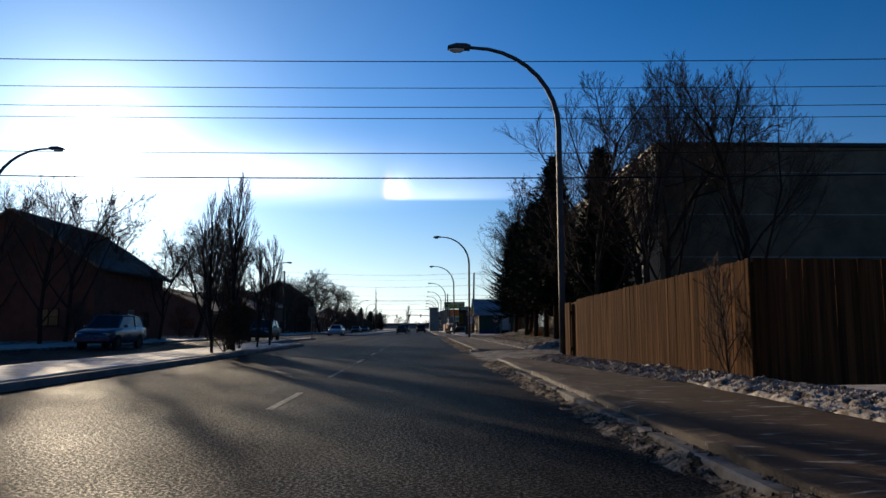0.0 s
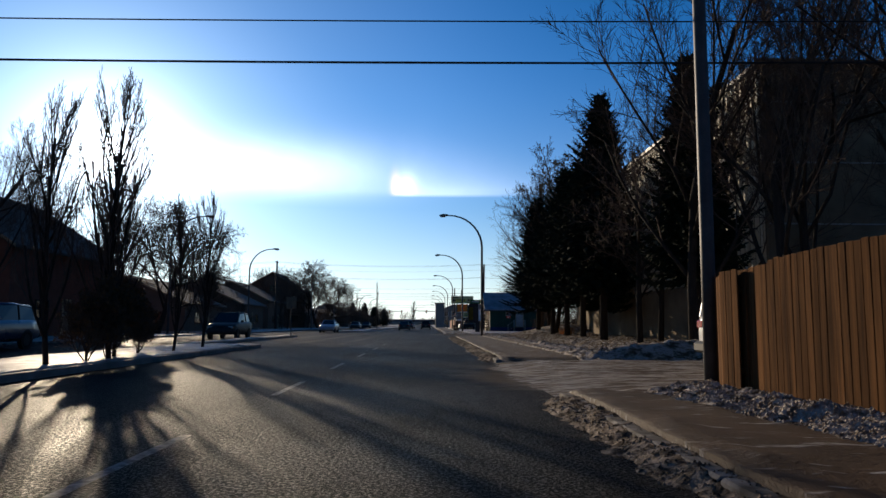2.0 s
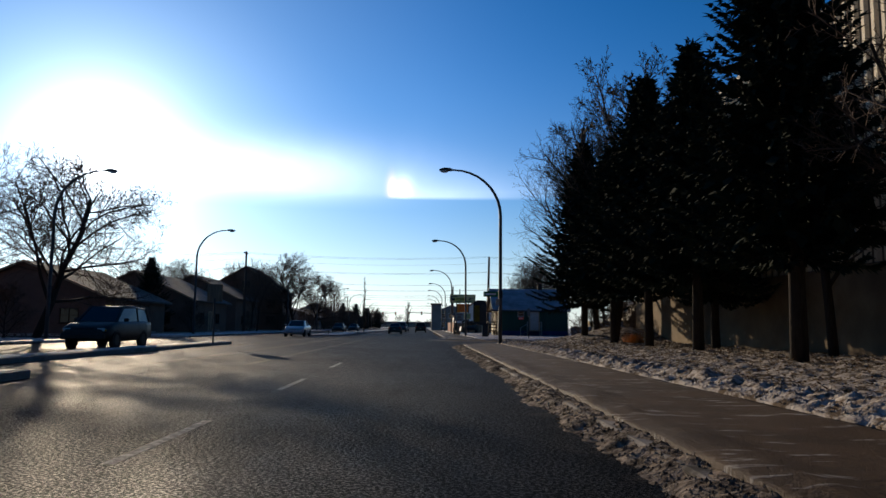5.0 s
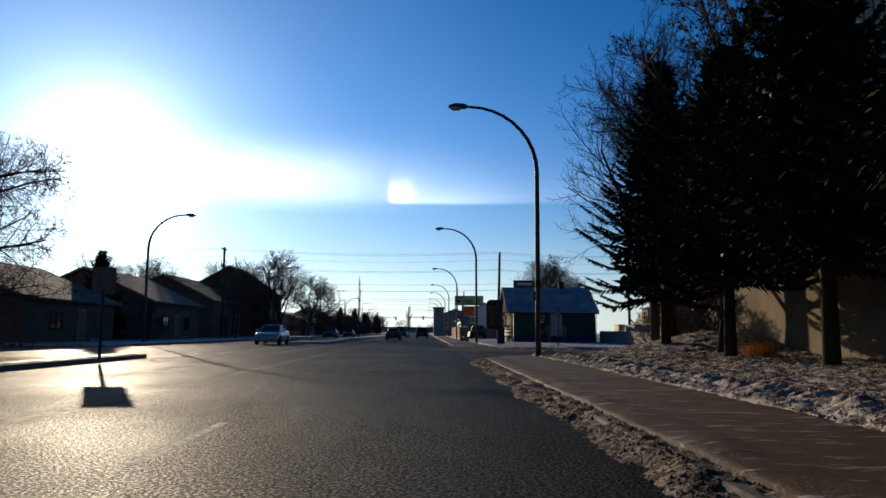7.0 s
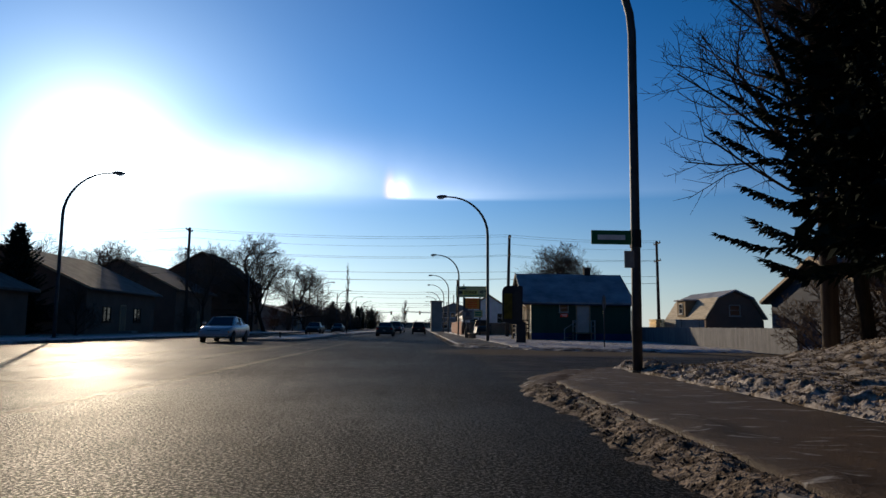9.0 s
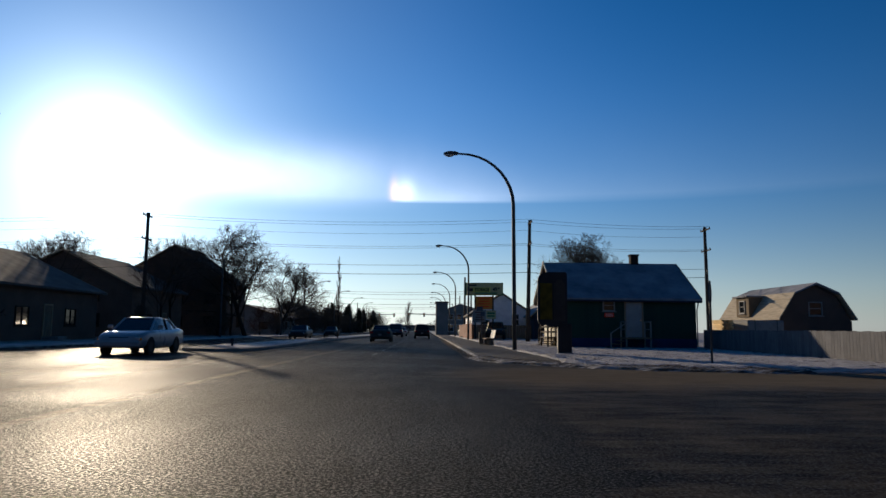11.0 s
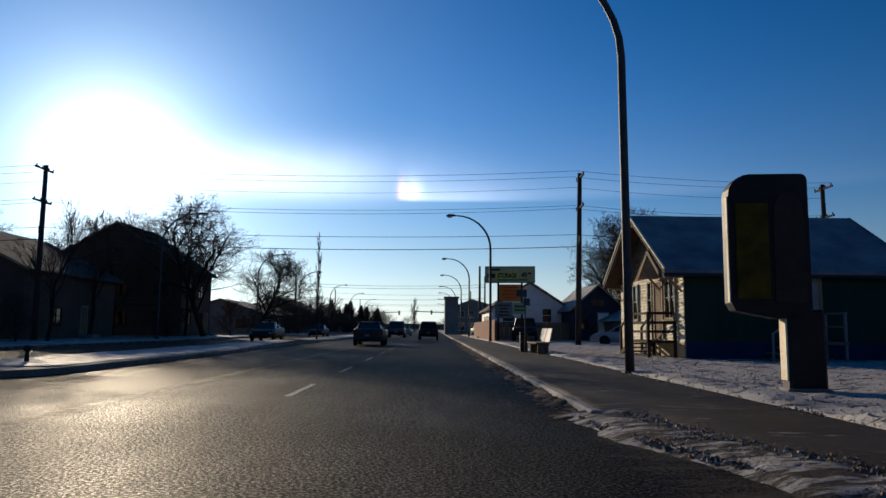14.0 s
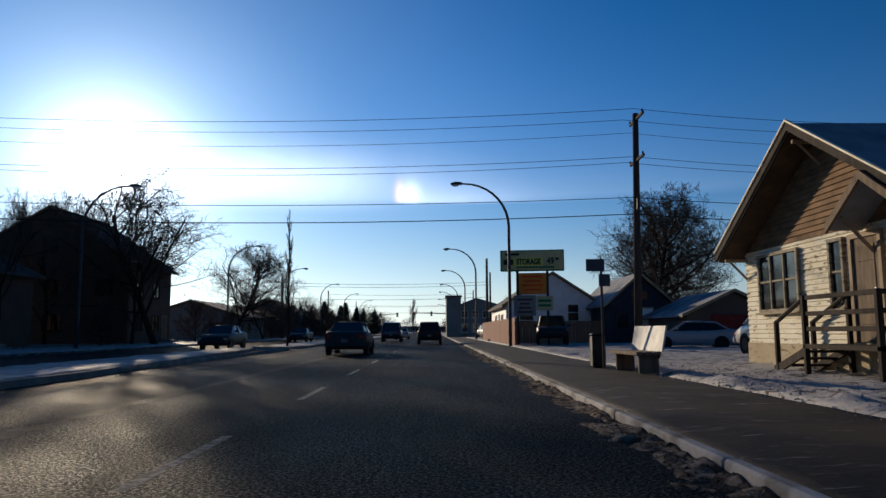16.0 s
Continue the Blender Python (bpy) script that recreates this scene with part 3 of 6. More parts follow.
def kerb_line(name, x0, x1, y0, y1, stone=KERB_STONE):
    g = Geo()
    step = 3.0
    y = y0
    while y < y1 - 0.01:
        e = min(y + step, y1)
        g.box(((x0 + x1) / 2, (y + e) / 2, -0.03), (x1 - x0, e - y - 0.012, 0.26), 0, 0.02)
        y = e
    return structure(name, g, stone, "worn concrete kerb beside the asphalt", "kerb")


kerb_line("kerb_near", KERB, KERB + 0.16, -40, 19.4)
kerb_line("kerb_middle", KERB, KERB + 0.16, 28.6, 62)
kerb_line("kerb_beyond", KERB, KERB + 0.12, 90, 330, SALTY_KERB)
kerb_line("kerb_west", -18.46, -18.3, -40, 62)
kerb_line("kerb_west_beyond", -18.46, -18.3, 84, 330)


def corner_bank(name, cx, cy, r, a0, a1, bank_mat, rise_to=0.165):
    """Ragged low bank of ploughed snow round a street corner."""
    g, n, m = Geo(), 150, 16
    for i in range(n + 1):
        a = radians(a0 + (a1 - a0) * i / n)
        for j in range(m + 1):
            v = j / m
            rad = r + 0.55 - 1.9 * v
            x, y = cx + rad * math.cos(a), cy + rad * math.sin(a)
            rise = min(1.0, max(0.0, (v + 0.18 * fbm(x, y, 0.9, 31.0)) * 2.6))
            z = -0.05 + rise_to * rise * rise * (3 - 2 * rise) + (0.014 * fbm(x, y, 2.4, 32.0) + 0.03 * fbm(x, y, 9.0, 33.0)) * rise - 0.05 * max(0.0, v - 0.6)
            g.v.append((x, y, z))
    for i in range(n):
        for j in range(m):
            k = i * (m + 1) + j
            g.f.append((k, k + 1, k + m + 2, k + m + 1))
    return structure(name, g, bank_mat, "ragged bank of dirty ploughed snow round the street corner", "snow bank", True)


corner_bank("corner_bank_far", KERB + 8.0, 90.0, 8.0, 178, 272, SNOW_TRACKS, 0.135)
corner_bank("corner_bank_near", KERB + 7.0, 62.0, 7.0, 182, 88, SNOW_SHREDS)


def mouth_depth(x, y):
    """How far a point lies inside the rounded mouth of the side street; negative outside."""
    if 90.0 > y and y > CROSS0 + 4:
        return math.hypot(x - KERB - 8.0, y - 90.0) - 7.84 if x < KERB + 8.0 else CROSS1 - y
    if y > 62.0 and y <= CROSS0 + 4:
        return math.hypot(x - KERB - 7.0, y - 62.0) - 6.84 if x < KERB + 7.0 else y - CROSS0
    return -9.0


def dip(x, y, z):
    """Height z, sloping down below the asphalt at the street corner."""
    s = min(1.0, max(0.0, (mouth_depth(x, y) + 0.5) / 0.9))
    return z * (1 - s) - 0.07 * s


def drive(y):
    """How far a driveway lowers the verge."""
    return min(1.0, max(0.0, (5.0 - abs(y - 24.2)) / 1.2))


def walk_height(x, y):
    z = 0.14 + 0.012 * fbm(x, y * 0.4, 1.3, 3.0) + 0.006 * fbm(x, y, 7.0, 4.0)
    if x < 2.75 and y < 80:      # snow ploughed onto the kerb edge
        z += (0.02 + 0.05 * max(0.0, fbm(x, y * 0.5, 1.7, 8.0) + 0.25)) * (1 - drive(y)) * max(0.0, 1 - abs(x - 2.35) / 0.42)
    elif x < 2.6 and y > 88:
        z -= 0.03 * max(0.0, (2.6 - x) / 0.5)
    return dip(x, y, z - 0.22 * drive(y))


def kerb_snow_height(x, y):
    u = (x - 1.5) / 1.2
    ragged = fbm(0.7, y, 0.45, 11.0) * 0.16 + fbm(x, y, 1.9, 12.0) * 0.12
    k = min(1.0, max(0.0, (u + ragged) * 2.1))
    z = (0.152 if y > 29 else 0.128) * k * k * (3 - 2 * k) - 0.03
    z += (0.022 * fbm(x, y, 3.2, 15.0) + 0.018 * fbm(x, y, 8.0, 13.0) + 0.014 * fbm(x, y, 19.0, 14.0)) * min(1.0, u * 5)
    z -= 0.09 * max(0.0, (u - 0.62) / 0.38) ** 1.3
    return max(-0.07, dip(max(x, KERB + 0.2), y, z - 0.22 * drive(y)))


def low_kerb_snow(x, y):
    u = (x - 1.25) / 0.7
    lump = 0.05 * fbm(x, y * 0.5, 1.6, 61.0) + 0.03 * fbm(x, y, 5.0, 62.0)
    return max(-0.07, -0.02 + 0.07 * u * u + lump * min(1.0, 2 * u) - 0.01)


def verge_height(x, y):
    u = x - SIDE_R
    rise = 0.22 * min(1.0, max(0.0, u / 3.5)) if 27.5 < y < 66 else 0.0
    ridge = (0.12 + 0.07 * fbm(x, y * 0.6, 1.5, 5.0) + 0.06 * fbm(x, y, 5.0, 6.0)) * math.exp(-((u - 0.5) / 0.45) ** 2)
    mound = 0.75 * math.exp(-((x - 10.5) / 2.4) ** 2 - ((y - 64.0) / 2.8) ** 2)
    z = 0.13 + rise + max(0.0, ridge) * (1 - drive(y)) + mound + 0.05 * fbm(x, y, 1.9, 1.0) + 0.035 * fbm(x, y, 6.0, 2.0) + 0.018 * fbm(x, y, 15.0, 3.0)
    far_side = 0.30 * math.exp(-((y - 29.0 - 0.3 * fbm(x, 1.0, 0.6, 2.0)) / 0.55) ** 2) * min(1.0, max(0.0, (x - 4.4) / 1.2))
    return dip(x, y, z - 0.12 * drive(y) + far_side)


def yard_height(x, y):
    u = x - SIDE_R
    ridge = (0.07 + 0.10 * fbm(x, y * 0.5, 1.3, 6.0)) * math.exp(-((u - 0.4) / 0.45) ** 2)
    return dip(x, y, 0.13 + max(0.0, ridge) + 0.03 * fbm(x, y, 1.4, 4.0) + 0.035 * fbm(x, y, 5.0, 9.0))


structure("pavement", heap(KERB + 0.16, SIDE_R, -20, CROSS0, 26, 560, walk_height), SAND_ICE, "pavement of brown sanded ice with snow along the kerb", "pavement", True)
structure("pavement_beyond", heap(KERB + 0.12, SIDE_R, CROSS1, 200, 20, 420, walk_height), DARK_WALK, "icy pavement with thin snow along the kerb", "pavement", True)
structure("kerb_snow", heap(1.5, 2.7, -2, CROSS0, 26, 1300, kerb_snow_height), KERB_SNOW, "ragged ridge of dirty ploughed snow along the kerb", "snow bank", True)
structure("kerb_snow_beyond", heap(1.25, 1.94, 90, 150, 18, 900, low_kerb_snow), KERB_SNOW, "ragged ridge of dirty ploughed snow along the kerb", "snow bank", True)
structure("fence_verge", heap(SIDE_R, 6.2, -5, 20.4, 34, 380, verge_height), DIRTY_SNOW, "lumpy dirty snow bank along the fence", "snow bank", True)
def fence_x(y):
    return 4.13 + 0.115 * (17.75 - y)


def fence_bank_height(x, y):
    u = (fence_x(y) - x) / 1.05
    k = max(0.0, 1.0 - u + 0.25 * fbm(x, y, 1.3, 51.0))
    return 0.10 + 0.15 * min(1.0, k * 1.6) + (0.05 * fbm(x, y, 2.6, 52.0) + 0.035 * fbm(x, y, 7.0, 53.0)) * min(1.0, 2 * k) - 0.05 * max(0.0, u - 0.8)


fb = Geo()
for j in range(281):
    yb = 5.0 + 14.2 * j / 280
    for i in range(19):
        xb = fence_x(yb) - 0.03 - 1.1 * i / 18
        fb.v.append((xb, yb, fence_bank_height(xb, yb) if i < 18 else 0.05))
for j in range(280):
    for i in range(18):
        q = j * 19 + i
        fb.f.append((q, q + 19, q + 20, q + 1))
structure("fence_bank", fb, DIRTY_SNOW, "lumpy bank of dirty snow at the foot of the fence", "snow bank", True)
scatter("fence_clods", 30000, 2.9, 5.6, 5.0, 19.2, fence_bank_height, 0.03, DIRTY_SNOW, "frozen snow clods at the foot of the fence", 9, False, lambda x, y: 1.0 if 0.06 < fence_x(y) - x < 0.95 else 0.0)
def edge_snow_height(x, y):
    u = (x - SIDE_R - 0.42 + 0.10 * fbm(0.2, y, 0.8, 71.0)) / (0.40 + 0.12 * fbm(0.9, y, 0.5, 72.0))
    return verge_height(x, y) + 0.022 - 0.06 * u * u + 0.018 * fbm(x, y, 9.0, 73.0)


structure("edge_snow", heap(SIDE_R - 0.1, SIDE_R + 1.0, 29.6, 61.5, 22, 700, edge_snow_height), DIRTY_SNOW, "ragged strip of shovelled snow along the pavement", "snow bank", True)
structure("lawn", heap(SIDE_R, 13.2, 20.4, CROSS0, 130, 560, verge_height), LAWN, "frosty lawn with dead grass, leaf litter and snow", "lawn", True)
def apron_height(x, y):
    edge = min(1.0, max(0.0, (x - 1.15 + 0.5 * fbm(0.3, y, 0.5, 21.0) + 0.25 * fbm(x, y, 2.0, 27.0)) / 1.9)) * min(1.0, max(0.0, (4.9 + 0.3 * fbm(x, 0.5, 0.7, 22.0) - abs(y - 24.1)) / 0.7))
    return -0.04 + edge * (0.115 + 0.015 * min(6.0, max(0.0, x - 2.0))) + 0.018 * fbm(x * 0.5, y, 1.8, 23.0) * edge + 0.012 * fbm(x * 0.6, y, 6.0, 24.0) * edge


structure("driveway", heap(0.7, 13.2, 18.9, 29.2, 120, 150, apron_height), PACKED_SNOW, "driveway of packed sandy snow sloping to the road", "driveway", True)
structure("driveway_snow", heap(13.2, 60, 9, 34.5, 24, 20, lambda x, y: 0.1 + 0.05 * fbm(x, y, 0.7, 1)), SNOW, "snowy yard behind the board fence", "snow", True)
structure("corner_yard", heap(SIDE_R, 26.0, CROSS1, 124.0, 150, 330, yard_height), TRAMPLED, "trampled snow yard round the corner house", "snow", True)
structure("north_yard", heap(SIDE_R, 60.0, 124.0, 200.0, 60, 80, yard_height), SNOW, "snowy yards along the pavement", "snow", True)


def median(name, x0, x1, y0, y1, nose0, nose1, tip=None, bend=0.0):
    """A raised strip with concrete kerbs, rounded ends and snow on it."""
    tip = x1 if tip is None else tip
    g, w = Geo(), (tip - x0) / 2
    cx, out = (x0 + tip) / 2, [(x1, bend)] if bend else []
    for k in range(9):
        a = math.pi * k / 8
        out.append((cx + w * math.cos(a), y1 + (w * nose1) * math.sin(a)))
    cx, w = (x0 + x1) / 2, (x1 - x0) / 2
    for k in range(9):
        a = math.pi + math.pi * k / 8
        out.append((cx + w * math.cos(a), y0 + (w * nose0) * math.sin(a)))
    g.prism(out, -0.1, 0.14, 2)
    ob = structure(name, g, CONCRETE, "raised concrete median strip between the carriageways", "median")

    def h(x, y):
        inside = x1 if y < bend or not bend else x1 + (tip - x1) * min(1.0, (y - bend) / (y1 - bend))
        return 0.145 + 0.05 * max(0, fbm(x, y * 0.5, 1.1, 7.0) + 0.25) if x < inside - 0.1 else -0.12

    structure(name + "_snow", heap(x0 + 0.2, x1 - 0.2, y0 + 0.1, y1 - 0.1, 12, max(10, int((y1 - y0) * 2)), h, -0.141), SNOW, "crusted snow lying on the median", "snow", True)
    return ob


arc = lambda x, y: 1.0 if abs(math.hypot(x - KERB - 8.0, y - 90.0) - 7.4) < 0.75 and x < KERB + 8 and y < 90 else 0.0
scatter("corner_crumbs", 60000, 1.8, 10.0, 81.6, 90.0, lambda x, y: 0.10 - 0.10 * max(0.0, math.hypot(x - KERB - 8.0, y - 90.0) - 7.4), 0.03, DIRTY_SNOW, "frozen crumbs of snow round the street corner", 8, False, arc)
bank = lambda x, y: math.exp(-((x - SIDE_R - 0.5) / 0.55) ** 2) * (1 - drive(y))
scatter("leaf_litter", 20000, SIDE_R + 0.3, 12.5, 27.0, 68.0, verge_height, 0.042, LITTER, "brown fallen leaves scattered over the frosty lawn", 1, True, lambda x, y: 0.25 + 0.75 * min(1, (x - SIDE_R) / 2))
scatter("dead_grass", 16000, SIDE_R + 0.5, 12.5, 27.0, 68.0, verge_height, 0.04, STRAW, "tufts of dead grass poking through the snow", 2, True)
scatter("snow_clods", 48000, SIDE_R, 6.0, -2.0, 68.0, verge_height, 0.027, DIRTY_SNOW, "small frozen snow clods along the pavement", 3, False, bank)
scatter("kerb_crumbs", 30000, 1.62, 2.65, 0.0, 68.0, kerb_snow_height, 0.016, KERB_SNOW, "gritty ice crumbs along the kerb", 4, False)
scatter("kerb_crumbs_beyond", 5000, 1.45, 1.92, 90.5, 140.0, low_kerb_snow, 0.016, KERB_SNOW, "gritty ice crumbs along the kerb", 5, False)
scatter("yard_clods", 9000, SIDE_R - 0.2, 12.0, 84.0, 112.0, yard_height, 0.022, SNOW, "frozen clods in the trampled snow", 6, False, lambda x, y: 1.0 if x < 6.5 else 0.35)
median("median_1", -10.3, -6.95, -40, 40, 0, 0.3)
median("median_2", -10.9, -9.9, 40.6, 64.5, 0, 1)
median("median_3", -11.2, -7.8, 97.0, 133.5, 1, 1, -9.9, 110.0)
median("median_4", -11.2, -8.1, 138.0, 330.0, 1, 1)

structure("west_pavement", heap(-23.4, -18.46, -20, CROSS0 - 0.1, 16, 120, lambda x, y: 0.14 + 0.03 * fbm(x, y, 1.0, 3)), SNOW, "snowy pavement and verge on the west side", "pavement", True)
structure("west_pavement_beyond", heap(-23.4, -18.46, CROSS1 + 0.1, 220, 16, 200, lambda x, y: 0.14 + 0.03 * fbm(x, y, 1.0, 3)), SNOW, "snowy pavement and verge on the west side", "pavement", True)
structure("west_yards", heap(-60, -23.4, -20, CROSS0 - 0.1, 24, 60, lambda x, y: 0.16 + 0.06 * fbm(x, y, 0.5, 2)), LAWN, "frosty front yards with patchy snow", "lawn", True)
structure("west_yards_beyond", heap(-60, -23.4, CROSS1 + 0.1, 240, 24, 80, lambda x, y: 0.16 + 0.06 * fbm(x, y, 0.5, 2)), LAWN, "frosty front yards with patchy snow", "lawn", True)

dashes = thing("lane_line", pose(0, 0, 0), "worn broken white lane line on the asphalt", "lane marking", kind="structure")
one = Geo().box((0, 0, 0), (0.10, 2.4, 0.004)).mesh("dash", PAINT_LINE)
for i in range(26):
    if 50 < 9.0 + 6.05 * i < CROSS1 + 6:
        continue
    d = part("dash", one, PAINT_LINE, dashes)
    d.location = (-2.05, 9.0 + 6.05 * i, -0.0006)

# ---------------------------------------------------------------- street lamps


def street_lamp(y, west=False, tilt=0.0, height=9.5):
    m = pose(-20.5 if west else 4.27, y, 0.14, 0, tilt, 180 if west else 0)
    ob = thing("street_lamp", m, "tall curved grey steel street lamp on the pavement", "street lamp", "street lamps along the avenue")
    pts = [(0, 0, 0)] + [(0, 0, z) for z in (2.0, 4.5, height - 2.6)]
    for k in range(1, 10):
        a = radians(90 * k / 9)
        pts.append((-2.55 * (1 - math.cos(a)), 0, height - 2.6 + 2.5 * math.sin(a)))
    pts.append((-2.75, 0, height - 0.09))
    n = len(pts)
    part("pole", Geo().tube(pts, [0.100 - 0.054 * i / (n - 1) for i in range(n)], 12), STEEL, ob, smooth=True)
    part("base_plate", Geo().box((0, 0, 0.015), (0.3, 0.3, 0.03), 0, 0.006), STEEL, ob)
    head = Geo()
    prof = [(-2.65, 0.05), (-2.8, 0.10), (-3.1, 0.11), (-3.35, 0.03), (-3.36, -0.03), (-2.68, -0.05)]
    head.prism([(px, height - 0.10 + pz) for px, pz in prof], -0.13, 0.13, 1)
    h = part("lamp_head", head, STEEL, ob)
    lens = Geo()
    for j in range(5):
        a = radians(90 * j / 4)
        lens.v += [(-3.08 + 0.24 * math.cos(a) * math.cos(b), 0.12 * math.cos(a) * math.sin(b), height - 0.15 - 0.11 * math.sin(a)) for b in (2 * math.pi * k / 12 for k in range(12))]
    for j in range(4):
        for k in range(12):
            lens.f.append((j * 12 + k, j * 12 + (k + 1) % 12, j * 12 + 12 + (k + 1) % 12, j * 12 + 12 + k))
    part("lens", lens, LAMP_CLEAR, h, "clear drop lens", smooth=True)
    return ob


lamp = street_lamp(96.8, tilt=-0.4)
for y in (64.8, 134.6, 167.6, 194, 224, 249, 285, 322):
    copy_thing(lamp, pose(4.27, y, 0.14, 0, 0, 0))
copy_thing(lamp, pose(4.03, 19.3, 0.14, 0, 0, 0))
for y in (32, 66.4, 91.3, 135, 164.5, 190, 222, 255, 290):
    copy_thing(lamp, pose(-20.5, y, 0.14, 0, 0, 180))

# ---------------------------------------------------------------- overhead lines


def utility_pole(x, y, h, lean=0.0, arms=(0.25,), turn=0.0, low=True):
    ob = thing("utility_pole", pose(x, y, 0.0, 0, lean, turn), "weathered wooden utility pole with cross arms", "utility pole", "utility poles")
    part("pole", Geo().tube([(0, 0, -0.1), (0, 0, h * 0.5), (0, 0, h)], [0.19, 0.165, 0.135], 10), POLE_WOOD, ob, smooth=True)
    for a in arms:
        arm = part("cross_arm", Geo().box((0, -0.16, h - a), (0.10, 2.1, 0.12), 0, 0.01), POLE_WOOD, ob)
        for yy in (-1.05, -0.35, 0.35, 0.9):
            part("insulator", Geo().tube([(0, yy, h - a + 0.06), (0, yy, h - a + 0.10), (0, yy, h - a + 0.2)], [0.02, 0.05, 0.03], 8), PLASTIC, arm)
    if low:
        part("bracket", Geo().box((0, -0.2, h - 4.2), (0.12, 0.16, 0.5), 0, 0.01), DARK_METAL, ob)
        part("ground_wire", Geo().tube([(0.13, 0.06, 0), (0.11, 0.06, h - 2)], 0.02, 5), CABLE, ob)
    return ob


def cable(a, b, sag, r=0.018):
    a, b = Vector(a), Vector(b)
    mid = (a + b) / 2
    pts = []
    for i in range(25):
        u = i / 24
        p = a.lerp(b, u) - mid
        p.z -= sag * 4 * u * (1 - u)
        pts.append(p)
    ob = new("overhead_cable", Geo().tube(pts, r, 5, False).mesh("overhead_cable", CABLE, True))
    ob.location = mid
    return tagged(ob, "black overhead cable strung between wooden poles", "cable", "overhead cables")


utility_pole(-31, 24.6, 12.2)
utility_pole(24, 23.4, 12.2)
for z, dy, sag, r in ((6.75, 0, 0.35, 0.026), (7.65, 0.1, 0.3, 0.016), (8.95, 0.2, 0.25, 0.014), (9.3, -0.2, 0.3, 0.014), (10.15, 0.3, 0.25, 0.014), (11.0, -0.3, 0.3, 0.018)):
    cable((-31, 24.6 + dy, z + 0.15), (24, 23.4 + dy, z), sag, r)
utility_pole(-25.0, 126.8, 11.3, 0, (0.3, 2.4))
utility_pole(8.9, 125.2, 10.8, 1.2, (0.3, 2.2))
utility_pole(25.7, 127.4, 10.7, -0.6, (0.3, 2.2))
for z, dy, sag, r in ((10.75, -0.9, 0.5, 0.012), (10.75, 0.8, 0.5, 0.012), (9.9, 0.0, 0.55, 0.010), (8.65, -0.6, 0.5, 0.012), (8.65, 0.5, 0.55, 0.012), (6.9, -0.15, 0.35, 0.016), (6.15, -0.15, 0.4, 0.022)):
    cable((-25.0, 126.8 + dy, z + 0.35), (8.8, 125.2 + dy, z), sag, r)
    cable((8.8, 125.2 + dy, z), (25.7, 127.4 + dy, z - 0.1), sag * 0.5, r)
    cable((-25.0, 126.8 + dy, z + 0.35), (-62, 128 + dy, z), sag, r)
for y, zs in ((215, (9.4, 8.9, 6.8)), (268, (10.2, 7.4)), (330, (9.8, 7.6))):
    utility_pole(-26, y, 11.0)
    utility_pole(9.5, y, 11.0)
    for z in zs:
        cable((-26, y, z), (9.5, y, z), 0.4, 0.03)
utility_pole(6.2, 178, 9.6, low=False)
utility_pole(9.2, 66.6, 12.5, 0.3, (0.3,))

# ---------------------------------------------------------------- trees


def grow(rng, g_wood, g_twig, start, way, length, radius, level, top, P):
    """One branch and all that springs from it."""
    n = 4 if level < 2 else 3 if level < top else 2
    pts, p, d = [start], start.copy(), way.normalized()
    for i in range(n):
        d = (d + Vector((rng.gauss(0, P["wob"]), rng.gauss(0, P["wob"]), rng.gauss(0, P["wob"]) + P["up"] * (0.6 if level else 0.2)))).normalized()
        p = p + d * length / n
        pts.append(p.copy())
    end = radius * (0.45 if level < top else 0.5)
    sides = (8, 6, 4, 3, 3, 3)[level]
    (g_wood if level < 2 else g_twig).tube(pts, [radius + (end - radius) * i / n for i in range(n + 1)], sides, level < 2)
    if level == top:
        return
    count = P["kids"][level]
    for k in range(count):
        lo = P["bare"] if level == 0 else 0.22
        u = lo + (1 - lo) * (k + rng.random()) / count
        i = min(int(u * n), n - 1)
        at = pts[i].lerp(pts[i + 1], u * n - i)
        ax = (pts[i + 1] - pts[i]).normalized()
        side = ax.orthogonal().normalized()
        side.rotate(Matrix.Rotation(k * 2.4 + rng.uniform(-0.5, 0.5), 3, ax))
        ang = radians(rng.uniform(*P["angle"]) * (1 if level else P["first"]))
        w = ax * math.cos(ang) + side * math.sin(ang)
        keep = 1 - 0.55 * u if level == 0 else 1 - 0.4 * u
        ln = length * P["ratio"][level] * keep * rng.uniform(0.8, 1.2)
        grow(rng, g_wood, g_twig, at, w, ln, max(P["thin"], radius * (1 - 0.5 * u) * P["rr"]), level + 1, top, P)


